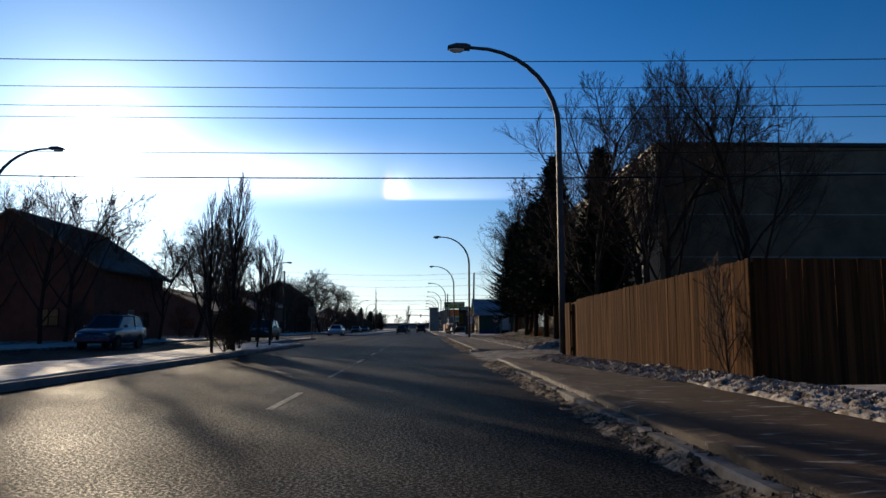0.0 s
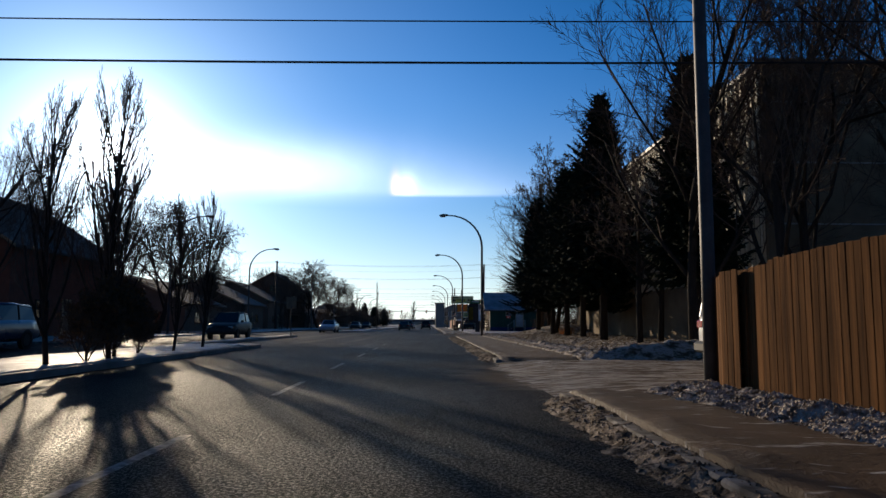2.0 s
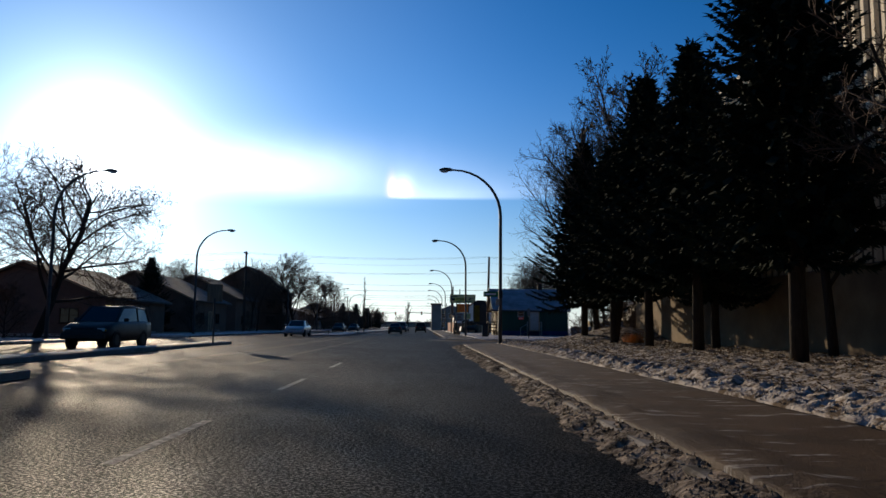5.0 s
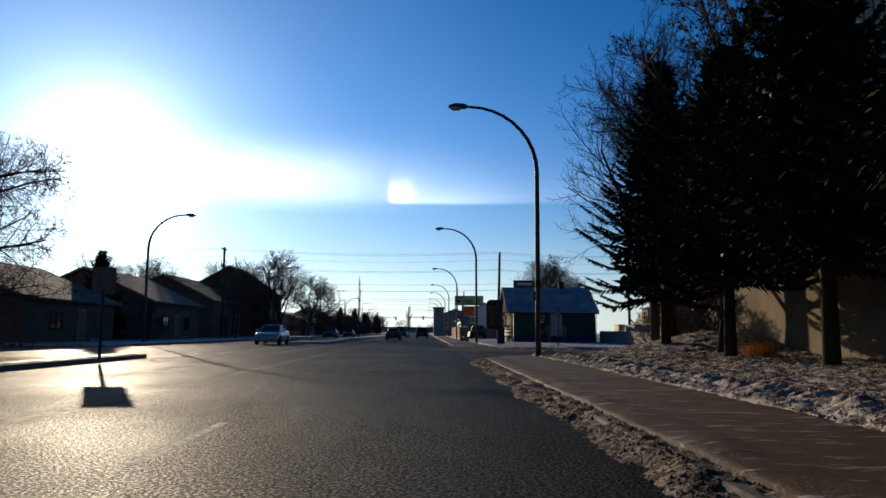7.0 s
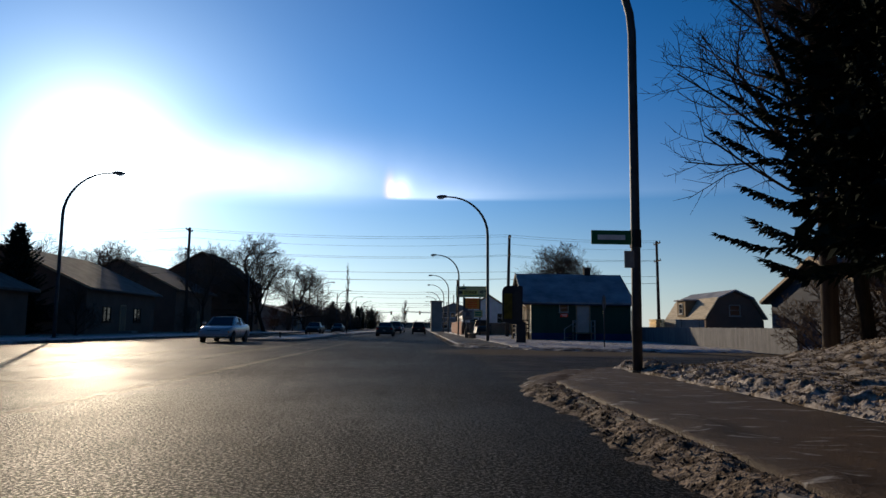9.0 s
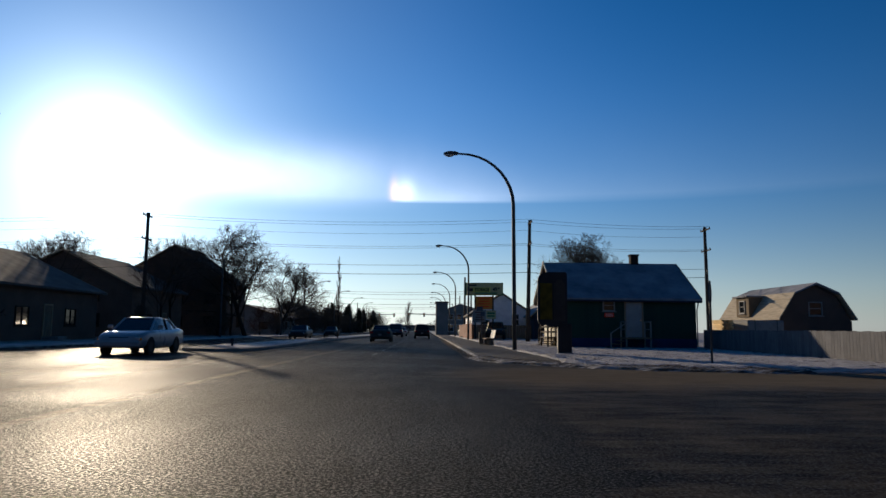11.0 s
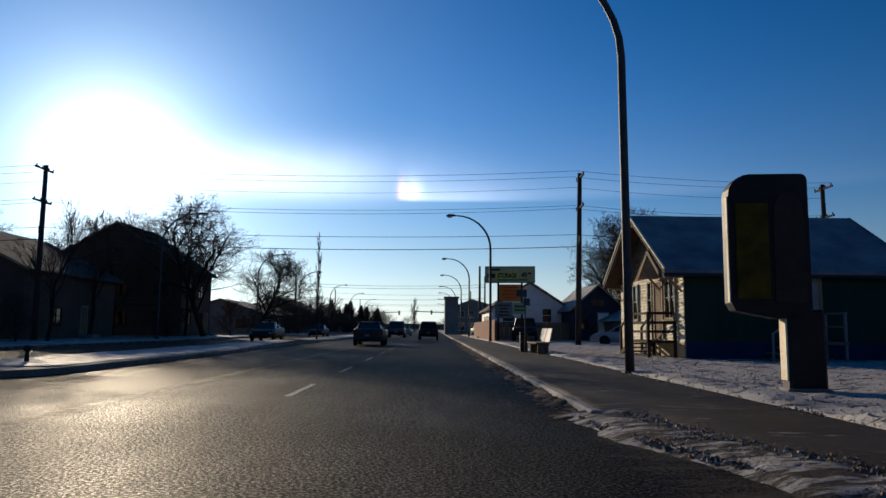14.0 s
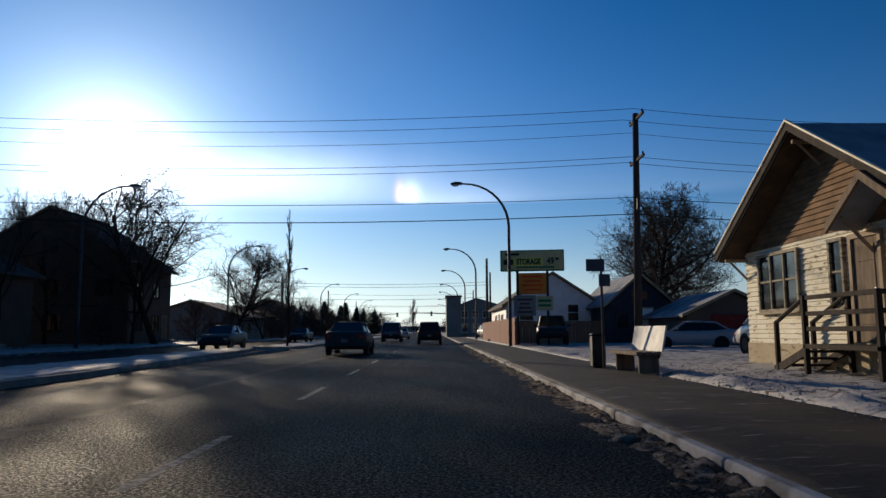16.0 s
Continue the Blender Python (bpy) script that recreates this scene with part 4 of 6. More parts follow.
def bare_tree(seed, h, label, kids=(9, 8, 7, 6), ratio=(0.62, 0.55, 0.5, 0.5), angle=(28, 58), first=1.0, up=0.12, wob=0.13, bare=0.28, trunk=0.17, thin=0.009, lean=0.05, leaves=0, rr=0.55, category="tree"):
    rng = random.Random(seed)
    ob = thing("tree", pose(0, 0, 0), label, category, "bare trees")
    gw, gt = Geo(), Geo()
    P = dict(kids=kids, ratio=ratio, angle=angle, first=first, up=up, wob=wob, bare=bare, thin=thin, rr=rr)
    grow(rng, gw, gt, Vector((0, 0, -0.25)), Vector((rng.uniform(-lean, lean), rng.uniform(-lean, lean), 1)), h * 0.72, trunk, 0, len(kids), P)
    tr = part("trunk", gw, BARK, ob, smooth=True, fix=False)
    part("crown", gt, TWIG, ob, "bare twigs", fix=False)
    if leaves:
        gl, n = Geo(), len(gt.v)
        for k in range(leaves):
            p = Vector(gt.v[rng.randrange(n)])
            a, b = (Vector((rng.gauss(0, 1), rng.gauss(0, 1), rng.gauss(0, 1))).normalized() * rng.uniform(0.05, 0.11) for _ in "ab")
            gl.poly((p, p + a, p + a + b, p + b))
        part("dry_foliage", gl, DRY_LEAF, ob, "a few dry brown leaves", fix=False)
    return ob


def spruce(seed, h, r, clear, label):
    """Whorls of boughs, each a fan of pointed needle sprays, round a dense dark core."""
    rng = random.Random(seed)
    ob = thing("spruce_tree", pose(0, 0, 0), label, "tree", "spruce trees")
    part("trunk", Geo().tube([(0, 0, -0.3), (0.03, 0, h * 0.4), (0, 0, h * 0.97)], [0.19, 0.12, 0.015], 10), BARK, ob, smooth=True)
    gb, gn = Geo(), Geo()

    def spray(p, d, wide):
        w = Vector((rng.gauss(0, 0.5), rng.gauss(0, 0.5), rng.gauss(0, 1))).cross(d)
        w = w.normalized() * wide
        gn.poly((p, p + d * 0.4 + w, p + d, p + d * 0.4 - w))

    def envelope(u):
        return r * (1 - u) ** 0.9 * (0.6 + 0.4 * min(1, u * 5 + 0.3)) + 0.1

    z = clear
    while z < h - 0.1:
        u = (z - clear) / (h - clear)
        n = max(5, int(10 - 4 * u))
        off = rng.random() * 6.28
        for k in range(n):
            a = off + 2 * math.pi * k / n + rng.uniform(-0.25, 0.25)
            ln = envelope(u) * rng.choice((0.7, 0.85, 1.0, 1.12)) * rng.uniform(0.9, 1.1)
            out, sidew = Vector((math.cos(a), math.sin(a), 0)), Vector((-math.sin(a), math.cos(a), 0))
            droop = rng.uniform(0.25, 0.5) * (1 - u) - 0.5 * u
            pts = [Vector((0, 0, z)) + out * ln * s + Vector((0, 0, -droop * ln * s + 0.34 * ln * s * s * s)) for s in (0, 0.35, 0.7, 1.0)]
            gb.tube(pts, [0.028 * (1 - 0.5 * u), 0.02, 0.012, 0.004], 3, False)
            m = max(6, int(ln / 0.055))
            for i in range(m):
                s = 0.1 + 0.9 * (i + rng.random()) / m
                q = s * 3
                j = min(int(q), 2)
                p = pts[j].lerp(pts[j + 1], q - j)
                size = (0.16 + 0.30 * (1 - s) * min(1.0, ln / 1.4)) * rng.uniform(0.7, 1.25)
                for sg in (-1, 1):
                    d = (out * rng.uniform(0.7, 1.0) + sidew * sg * rng.uniform(0.35, 0.8) + Vector((0, 0, rng.uniform(-0.35, 0.22)))).normalized() * size
                    spray(p, d, 0.028 + 0.02 * rng.random())
                spray(p, (out * 0.6 + Vector((0, 0, rng.uniform(-0.9, -0.2)))).normalized() * size * 0.8, 0.04)
            for k2 in range(4):
                spray(pts[3], (out + sidew * rng.uniform(-0.5, 0.5) + Vector((0, 0, rng.uniform(-0.1, 0.5)))).normalized() * rng.uniform(0.14, 0.26), 0.02)
        z += (0.15 + 0.13 * (1 - u)) * rng.uniform(0.8, 1.2)
    for k in range(int(900 * h * r / 20)):
        u = rng.random() ** 1.25
        a, q = rng.uniform(0, 6.28), envelope(u) * rng.uniform(0.1, 0.62)
        p = Vector((math.cos(a) * q, math.sin(a) * q, clear + 0.25 + u * (h - clear - 0.5)))
        d = Vector((math.cos(a) * rng.uniform(0.2, 1), math.sin(a) * rng.uniform(0.2, 1), rng.uniform(-0.9, 0.3))).normalized() * rng.uniform(0.3, 0.55)
        spray(p, d, 0.14)
    part("bough_wood", gb, BARK, ob, fix=False)
    part("foliage", gn, NEEDLE, ob, "dark green needle sprays", fix=False)
    return ob


def plant(ob, x, y, z, turn=0.0, s=1.0):
    ob.scale = (s, s, s)
    ob.matrix_basis = pose(x, y, z, 0, 0, turn) @ Matrix.Diagonal((s, s, s, 1))
    return ob


def replant(ob, x, y, z, turn, s):
    k = copy_thing(ob, pose(x, y, z, 0, 0, turn))
    k.scale = (s, s, s)
    return k


sp = spruce(1, 11.4, 2.75, 2.3, "tall dark green spruce tree on the frosty lawn")
plant(sp, 8.0, 41.4, 0.35)
plant(spruce(2, 9.3, 1.95, 2.2, "dark green spruce tree beside the driveway"), 8.3, 31.1, 0.3)
plant(spruce(3, 9.8, 2.7, 2.3, "broad dark green spruce tree on the lawn"), 8.6, 48.4, 0.35)
plant(spruce(4, 10.4, 2.9, 2.0, "broad dark spruce tree with low boughs near the corner"), 8.4, 63.0, 0.35)
plant(spruce(5, 9.0, 2.7, 2.3, "dark green spruce tree on the lawn"), 8.7, 58.5, 0.3)
replant(sp, 10.3, 51.2, 0.3, 130, 0.82)
plant(bare_tree(11, 13.6, "tall bare tree with a few dry leaves", leaves=2600, kids=(14, 9, 7, 6), angle=(18, 46), trunk=0.16), 9.2, 60.4, 0.3, 40, 1.15)
plant(spruce(7, 10.6, 3.0, 2.4, "dense dark green spruce tree on the lawn"), 8.7, 53.5, 0.3)
slim = plant(bare_tree(12, 9.4, "slender bare tree on the frosty lawn", kids=(11, 8, 7, 6), trunk=0.13, ratio=(0.5, 0.55, 0.5, 0.5), thin=0.007), 8.3, 36.9, 0.35, 10)
replant(slim, 9.9, 39.4, 0.35, 140, 1.05)
replant(slim, 10.6, 44.6, 0.35, 250, 1.0)
wide = bare_tree(13, 12.8, "bare spreading tree with fine twigs", kids=(12, 9, 8, 7), angle=(30, 62), ratio=(0.6, 0.56, 0.5, 0.46))
plant(wide, -27.5, 60.5, 0.1, 70, 1.0)
plant(bare_tree(23, 15.0, "broad bare tree with a dense crown of fine twigs", kids=(18, 12, 9, 7), angle=(30, 60), ratio=(0.70, 0.56, 0.5, 0.46), bare=0.24, trunk=0.2, up=0.13, thin=0.008), 9.9, 66.2, 0.2, 170, 0.9)
elm = bare_tree(14, 13.0, "bare elm with a wide round crown", kids=(17, 13, 11, 6), angle=(34, 70), first=0.95, ratio=(0.80, 0.56, 0.5, 0.42), bare=0.2, trunk=0.24, up=0.04, wob=0.17, thin=0.011, rr=0.47)
plant(elm, -21.6, 149.5, 0.1, 0, 1.15)
ash = bare_tree(15, 13.2, "tall bare tree behind the board fence", kids=(11, 10, 9, 7), angle=(18, 46), bare=0.15, trunk=0.15, ratio=(0.7, 0.55, 0.5, 0.5), up=0.16, rr=0.47, thin=0.007)
plant(ash, 10.4, 29.2, 0.1, 30)
replant(ash, 7.65, 29.6, 0.1, 320, 1.0)
replant(ash, 11.2, 34.6, 0.1, 150, 0.95)
replant(ash, 13.6, 27.4, 0.1, 260, 1.04)
replant(ash, 8.9, 27.4, 0.1, 80, 1.05)
replant(elm, -22.0, 68.0, 0.1, 200, 1.02)
replant(ash, -31.0, 50.0, 0.1, 10, 1.0)
replant(elm, -24.4, 180.0, 0.1, 120, 1.05)
replant(elm, -40.0, 143.0, 0.1, 40, 1.0)
replant(ash, -37.0, 116.0, 0.1, 60, 0.8)
replant(ash, -30.0, 122.0, 0.1, 200, 0.75)
replant(ash, -22.4, 123.5, 0.1, 110, 0.74)
replant(elm, 18.4, 157.0, 0.1, 60, 1.2)
replant(elm, 21.6, 160.5, 0.1, 190, 1.12)
replant(elm, 25.6, 163.0, 0.1, 290, 0.8)
replant(elm, -22.0, 186.0, 0.1, 300, 0.6)
poplar = bare_tree(16, 8.2, "narrow upright bare poplar in the median snow", kids=(22, 8, 6, 3), ratio=(0.5, 0.5, 0.5, 0.5), angle=(8, 24), first=1.2, up=0.3, wob=0.07, bare=0.06, trunk=0.07, thin=0.0055)
plant(poplar, -7.5, 26.9, 0.15, 0, 1.02)
for i, (x, y, k) in enumerate(((-7.6, 24.3, 0.84), (-8.0, 28.3, 0.80), (-7.8, 32.0, 0.70), (-7.9, 35.2, 0.80))):
    replant(poplar, x, y, 0.15, 75 + 70 * i, k)
plant(bare_tree(17, 10.6, "thin upright bare poplar in the median snow", kids=(24, 7, 5), ratio=(0.22, 0.5, 0.5), thin=0.008, angle=(8, 22), up=0.36, wob=0.05, bare=0.04, trunk=0.07), -9.3, 138.9, 0.15, 0, 1.05)
plant(bare_tree(18, 2.5, "small bare shrub against the board fence", kids=(16, 9, 6), ratio=(0.6, 0.5, 0.5), angle=(12, 34), bare=0.05, trunk=0.02, thin=0.004, category="shrub"), 4.84, 9.75, 0.2)
far_sp = spruce(6, 7.0, 2.3, 0.4, "dark spruce tree among the houses")
plant(far_sp, -31.5, 262, 0.1)
for i, (x, y, s) in enumerate(((-27, 268, 0.85), (-24, 276, 1.1), (-29, 282, 1.3), (-25, 291, 0.9), (-22.5, 300, 1.15), (-27, 310, 1.4), (-23, 322, 1.0), (-20.5, 338, 1.2), (-25, 344, 1.3))):
    replant(far_sp, x, y, 0.1, 50 * i, s)
thicket = bare_tree(20, 2.9, "dense dark twiggy shrub under the median poplars", kids=(22, 12, 9, 5), ratio=(0.75, 0.5, 0.5, 0.5), angle=(14, 48), bare=0.03, trunk=0.045, thin=0.009, leaves=1500, category="shrub")
plant(thicket, -7.7, 26.2, 0.15, 0, 0.78)
for i, (x, y, k) in enumerate(((-8.1, 28.0, 0.8), (-8.2, 30.2, 0.65))):
    replant(thicket, x, y, 0.15, 63 + 63 * i, k)
replant(far_sp, -28.0, 100.5, 0.1, 25, 1.12)
hedge = bare_tree(19, 3.4, "bushy bare shrub in a front yard", kids=(16, 9, 7, 5), ratio=(0.8, 0.55, 0.5, 0.5), angle=(20, 60), bare=0.02, trunk=0.05, thin=0.008, category="shrub")
plant(hedge, -23.2, 144.0, 0.1)
for i, (x, y, s) in enumerate(((-24.5, 148, 1.2), (-23, 163, 1.3), (-22.6, 172, 0.9), (-24, 178, 1.2), (-23.5, 197, 1.4), (-24.5, 219, 1.5), (-23, 241, 1.4), (-22.8, 121, 0.9), (-23.6, 100, 1.1), (-23.2, 67, 1.0), (-22.8, 46, 0.9))):
    replant(hedge, x, y, 0.1, 71 * i, s)
for i in range(14):
    replant(hedge, -21.5 - 1.7 * (i % 3), 196 + 7.5 * i, 0.1, 53 * i, 1.3 + 0.2 * (i % 4))
for i, (x, y, s) in enumerate(((9.9, 67.7, 0.85), (11.2, 67.4, 1.0), (12.4, 67.9, 1.05), (13.7, 67.6, 1.1), (15.0, 68.0, 1.0))):
    replant(hedge, x, y, 0.15, 40 * i, s)
for i, (x, y, s) in enumerate(((-22.5, 41, 0.85), (-24.0, 47.0, 1.0), (-21.8, 58, 0.8), (-26.5, 137, 0.85), (-23.5, 149.5, 0.95), (-30.5, 150, 1.1))):
    replant(ash, x, y, 0.1, 37 * i, s)
far_elm = bare_tree(24, 13.0, "bare tree with a round crown far down the avenue", kids=(14, 9, 7), angle=(34, 70), first=0.9, ratio=(0.82, 0.58, 0.5), bare=0.2, trunk=0.24, up=0.05, thin=0.016)
plant(far_elm, -26.0, 226.0, 0.0, 20, 0.75)
for i in range(16):
    replant(far_elm, (-23 - 5 * (i % 3), 12 + 4 * (i % 4))[i % 4 == 3], 230 + 14 * i, 0.0, 47 * i, 0.7 + 0.08 * (i % 4))
for i, (x, y, k) in enumerate(((12, 420, 0.9), (-27, 470, 1.0), (18, 500, 1.1), (-34, 560, 1.2), (10, 590, 1.0), (26, 640, 1.3), (-25, 690, 1.2), (14, 760, 1.3), (-40, 800, 1.5), (-20, 912, 1.1), (-9, 914, 0.9), (1, 911, 1.0), (12, 915, 1.2))):
    replant(far_elm, x, y, 0.0, 61 * i, k)
replant(poplar, -6.0, 300.0, 0.1, 30, 1.5)

db = thing("dry_grass_clump", pose(9.75, 58.9, 0.40), "clump of orange dry ornamental grass on the lawn", "grass")
rng, tuft = random.Random(77), Geo()
for k in range(420):
    a, q = rng.uniform(0, 6.28), rng.uniform(0, 0.42)
    p = Vector((math.cos(a) * q * 1.25, math.sin(a) * q, -0.1))
    tip = p + Vector((math.cos(a) * rng.uniform(0.05, 0.3), math.sin(a) * rng.uniform(0.05, 0.3), rng.uniform(0.3, 0.62)))
    w = Vector((-math.sin(a), math.cos(a), 0)) * 0.012
    tuft.poly((p - w, p + w, tip))
part("blades", tuft, DRY_BUSH, db, fix=False)

# ---------------------------------------------------------------- buildings
DARK_FRAME = DECK_WOOD
TURN = {"-y": 0, "+x": 90, "+y": 180, "-x": -90}


def window(parent, at, face, w, h, frame_mat=None, bars=1, rail=True, sill=True, hang=None):
    """A framed window on a wall; at is the middle of its sill line on the wall's face."""
    fm = frame_mat or WHITE
    m = pose(*at, 0, 0, TURN[face])
    g, t = Geo(), 0.07
    o, n = [(-w / 2, 0), (w / 2, 0), (w / 2, h), (-w / 2, h)], [(-w / 2 + t, t), (w / 2 - t, t), (w / 2 - t, h - t), (-w / 2 + t, h - t)]
    g.v = [(x, y, z) for y in (-0.07, 0.01) for ring in (o, n) for x, z in ring]
    for k in range(4):
        j = (k + 1) % 4
        g.f += [(k, j, 4 + j, 4 + k), (8 + k, 12 + k, 12 + j, 8 + j), (k, 8 + k, 8 + j, j), (4 + k, 4 + j, 12 + j, 12 + k)]
    ob = part("window", g, fm, parent)
    ob.matrix_basis = m
    for k in range(1, bars):
        part("mullion", Geo().box((-w / 2 + w * k / bars, -0.03, h / 2), (0.06, 0.07, h - 2 * t), 0, 0.006), fm, ob)
    if rail:
        part("glazing_bar", Geo().box((0, -0.025, h * 0.52), (w - 2 * t, 0.045, 0.045), 0, 0.006), fm, ob)
    part("pane", Geo().box((0, -0.006, h / 2), (w - 2 * t + 0.02, 0.012, h - 2 * t + 0.02)), GLASS, ob)
    if sill:
        part("sill", Geo().box((0, -0.07, -0.03), (w + 0.14, 0.14, 0.05), 0, 0.01), fm, ob)
    return ob


def door(parent, at, face, w=0.9, h=2.03, colour=None):
    g, q = Geo(), w / 2
    g.prism([(-q - 0.1, 0), (-q, 0), (-q, h), (q, h), (q, 0), (q + 0.1, 0), (q + 0.1, h + 0.1), (-q - 0.1, h + 0.1)], -0.07, 0.02, 1)
    ob = part("door", g, TRIM, parent)
    ob.matrix_basis = pose(*at, 0, 0, TURN[face])
    leaf = Geo().box((0, -0.012, h / 2), (w, 0.04, h), 0, 0.004)
    for z in (0.5, 1.25, 1.72):
        leaf.box((0, -0.036, z), (w * 0.66, 0.02, 0.32 if z != 1.25 else 0.6), 0, 0.008)
    part("leaf", leaf, colour or WHITE, ob)
    part("handle", Geo().tube([(w * 0.4, -0.03, 1.0), (w * 0.4, -0.10, 1.0)], [0.015, 0.03], 8), CHROME, ob)
    return ob


def gable_shell(parent, x0, x1, y0, y1, zb, eave, ridge, along, wall_mat, roof_mat, over=0.55, thick=0.14, peak=None, fascia=None, ends=None):
    """Walls with two gables, and two roof slabs with fascia boards."""
    ends = over if ends is None else ends
    if along == "x":
        lo, hi, a, b, ax = y0, y1, x0, x1, 0
    else:
        lo, hi, a, b, ax = x0, x1, y0, y1, 1
    mid = (lo + hi) / 2 if peak is None else peak
    part("wall", Geo().prism([(lo, zb), (hi, zb), (hi, eave), (mid, ridge), (lo, eave)], a, b, ax), wall_mat, parent)
    for side in (lo, hi):
        run = mid - side
        k = (ridge - eave) / abs(run)
        sg = -1 if side < mid else 1
        e0, z0 = side + sg * over, eave - over * k
        dz = thick * 1.05
        prof = [(e0, z0 + 0.02), (mid, ridge + 0.02), (mid, ridge + 0.02 + dz), (e0, z0 + 0.02 + dz)]
        part("roof", Geo().prism(prof, a - ends, b + over, ax), roof_mat, parent)
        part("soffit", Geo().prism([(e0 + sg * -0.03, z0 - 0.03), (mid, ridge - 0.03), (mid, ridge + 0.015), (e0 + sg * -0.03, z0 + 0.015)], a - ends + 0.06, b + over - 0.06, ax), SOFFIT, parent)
        for end in (a - ends, b + over):
            s = 0.02 if end == a - ends else -0.02
            pr = [(e0, z0 - 0.0), (mid - sg * -0.004, ridge - 0.0), (mid - sg * -0.004, ridge + dz + 0.035), (e0, z0 + dz + 0.035)]
            part("fascia", Geo().prism(pr, end - 0.025 - s * 0.2, end + 0.025 - s * 0.2, ax), fascia or TRIM, parent)


def house(name_label, x0, x1, y0, y1, eave, ridge, along, wall_mat, roof_mat, windows=(), doors=(), chimney=None, over=0.5, zb=0.0, peak=None, category="house", fascia=None, sash=None):
    ob = thing("house", pose(0, 0, 0), name_label, category, "houses along the avenue")
    gable_shell(ob, x0, x1, y0, y1, zb, eave, ridge, along, wall_mat, roof_mat, over, peak=peak, fascia=fascia)
    for face, u, z, w, h in windows:
        at = {"-y": (u, y0, z), "+y": (u, y1, z), "-x": (x0, u, z), "+x": (x1, u, z)}[face]
        window(ob, at, face, w, h, sash or (DARK_FRAME if x1 < 0 else WHITE), bars=2 if w > 1.2 else 1)
    for face, u, z in doors:
        at = {"-y": (u, y0, z), "+x": (x1, u, z), "-x": (x0, u, z)}[face]
        door(ob, at, face, colour=OLD_WOOD if x1 < 0 else None)
        step = {"-y": (u, y0 - 0.5, z / 2), "+x": (x1 + 0.5, u, z / 2), "-x": (x0 - 0.5, u, z / 2)}[face]
        part("step", Geo().box(step, (1.2, 1.2, max(z, 0.12)), 0, 0.02), CONCRETE, ob)
    if chimney:
        cx, cy, zt = chimney
        part("chimney", Geo().box((cx, cy, zt - 0.9), (0.55, 0.5, 1.8), 0, 0.02).box((cx, cy, zt), (0.66, 0.6, 0.12), 0, 0.02), BRICK_RED, ob)
    return ob


# tall ribbed building behind the spruces
hall = thing("building", pose(0, 0, 0), "tall flat-roofed tan building with ribbed cladding", "building")
BX, BY0, BY1, BH = 12.05, 34.0, 66.0, 10.35
part("wall", Geo().box((BX + 14, (BY0 + BY1) / 2, BH / 2), (28, BY1 - BY0, BH)), STUCCO, hall)
part("plinth", Geo().box((BX - 0.06, (BY0 + BY1) / 2, 1.4), (0.12, BY1 - BY0 - 0.1, 2.8), 0, 0.02), STUCCO, hall)
cap = part("roof_edge", Geo().box((BX + 14, (BY0 + BY1) / 2, BH + 0.1), (28.3, BY1 - BY0 + 0.3, 0.22), 0, 0.03), DARK_METAL, hall, "dark metal roof edge")
for k in range(4):
    part("seam", Geo().box((BX + 14, BY0 - 0.012, 2.4 + 2.2 * k), (27.9, 0.03, 0.05)), GREY_PAINT, hall)
rib = Geo().prism([(-0.08, -0.065), (-0.0, -0.14), (-0.0, 0.14), (-0.08, 0.065)], 2.82, BH - 0.06, 2).mesh("rib", RIB_METAL)
ny = int((BY1 - BY0 - 0.4) / 0.42)
for k in range(ny):
    r = part("rib", rib, RIB_METAL, hall)
    r.location = (BX - 0.004, BY0 + 0.35 + 0.42 * k, 0)

# corner house: cream clapboard front with a brown gable, teal flank
HX0, HX1, HY0, HY1, HE, HR, HB = 8.35, 16.0, 104.95, 112.85, 3.0, 5.3, 0.1
ch = thing("house", pose(0, 0, 0), "small old house with peeling cream front and teal side", "house", "houses along the avenue")
gable_shell(ch, HX0, HX1, HY0, HY1, HB, HE, HR, "x", TEAL, ROOF_SNOW, 0.28, fascia=DECK_WOOD, ends=0.7)
for side in (-1, 1):
    k, half = (HR - HE) / ((HY1 - HY0) / 2), (HY1 - HY0) / 2 + 0.28
    zt = HE - 0.28 * k + 0.20
    part("drip_edge", Geo().prism([(HY0 + half - 0.28 + side * half, zt), (HY0 + half - 0.28, HR + 0.205), (HY0 + half - 0.28, HR + 0.25), (HY0 + half - 0.28 + side * half, zt + 0.045)], HX0 - 0.76, HX0 - 0.69, 0), CREAM, ch, "pale metal drip edge")
mid = (HY0 + HY1) / 2
part("skirt", Geo().box((HX0 - 0.03, mid, 0.35), (0.06, HY1 - HY0 + 0.05, 0.62), 0, 0.01), peeling_mat("tan_skirting_paint", (0.50, 0.42, 0.28), (0.2, 0.15, 0.09), 0.60), ch, "tan skirting boards")
part("foundation", Geo().box((HX0 + (HX1 - HX0) / 2, HY0 - 0.03, 0.36), (HX1 - HX0, 0.06, 0.6), 0, 0.01), FOUNDATION_BLUE, ch)
lap = Geo().prism([(-0.045, 0.0), (-0.012, -0.022), (0.0, 0.0), (0.0, 0.118), (-0.012, 0.118)], HY0 + 0.02, HY1 - 0.02, 1).mesh("clapboard", PEELING)
rng = random.Random(5)
for k in range(20):
    b = part("clapboard", lap, PEELING, ch)
    b.matrix_basis = pose(HX0, 0, 0.66 + 0.12 * k + rng.uniform(-0.006, 0.006), 0, rng.uniform(-2.5, 2.5), 0)
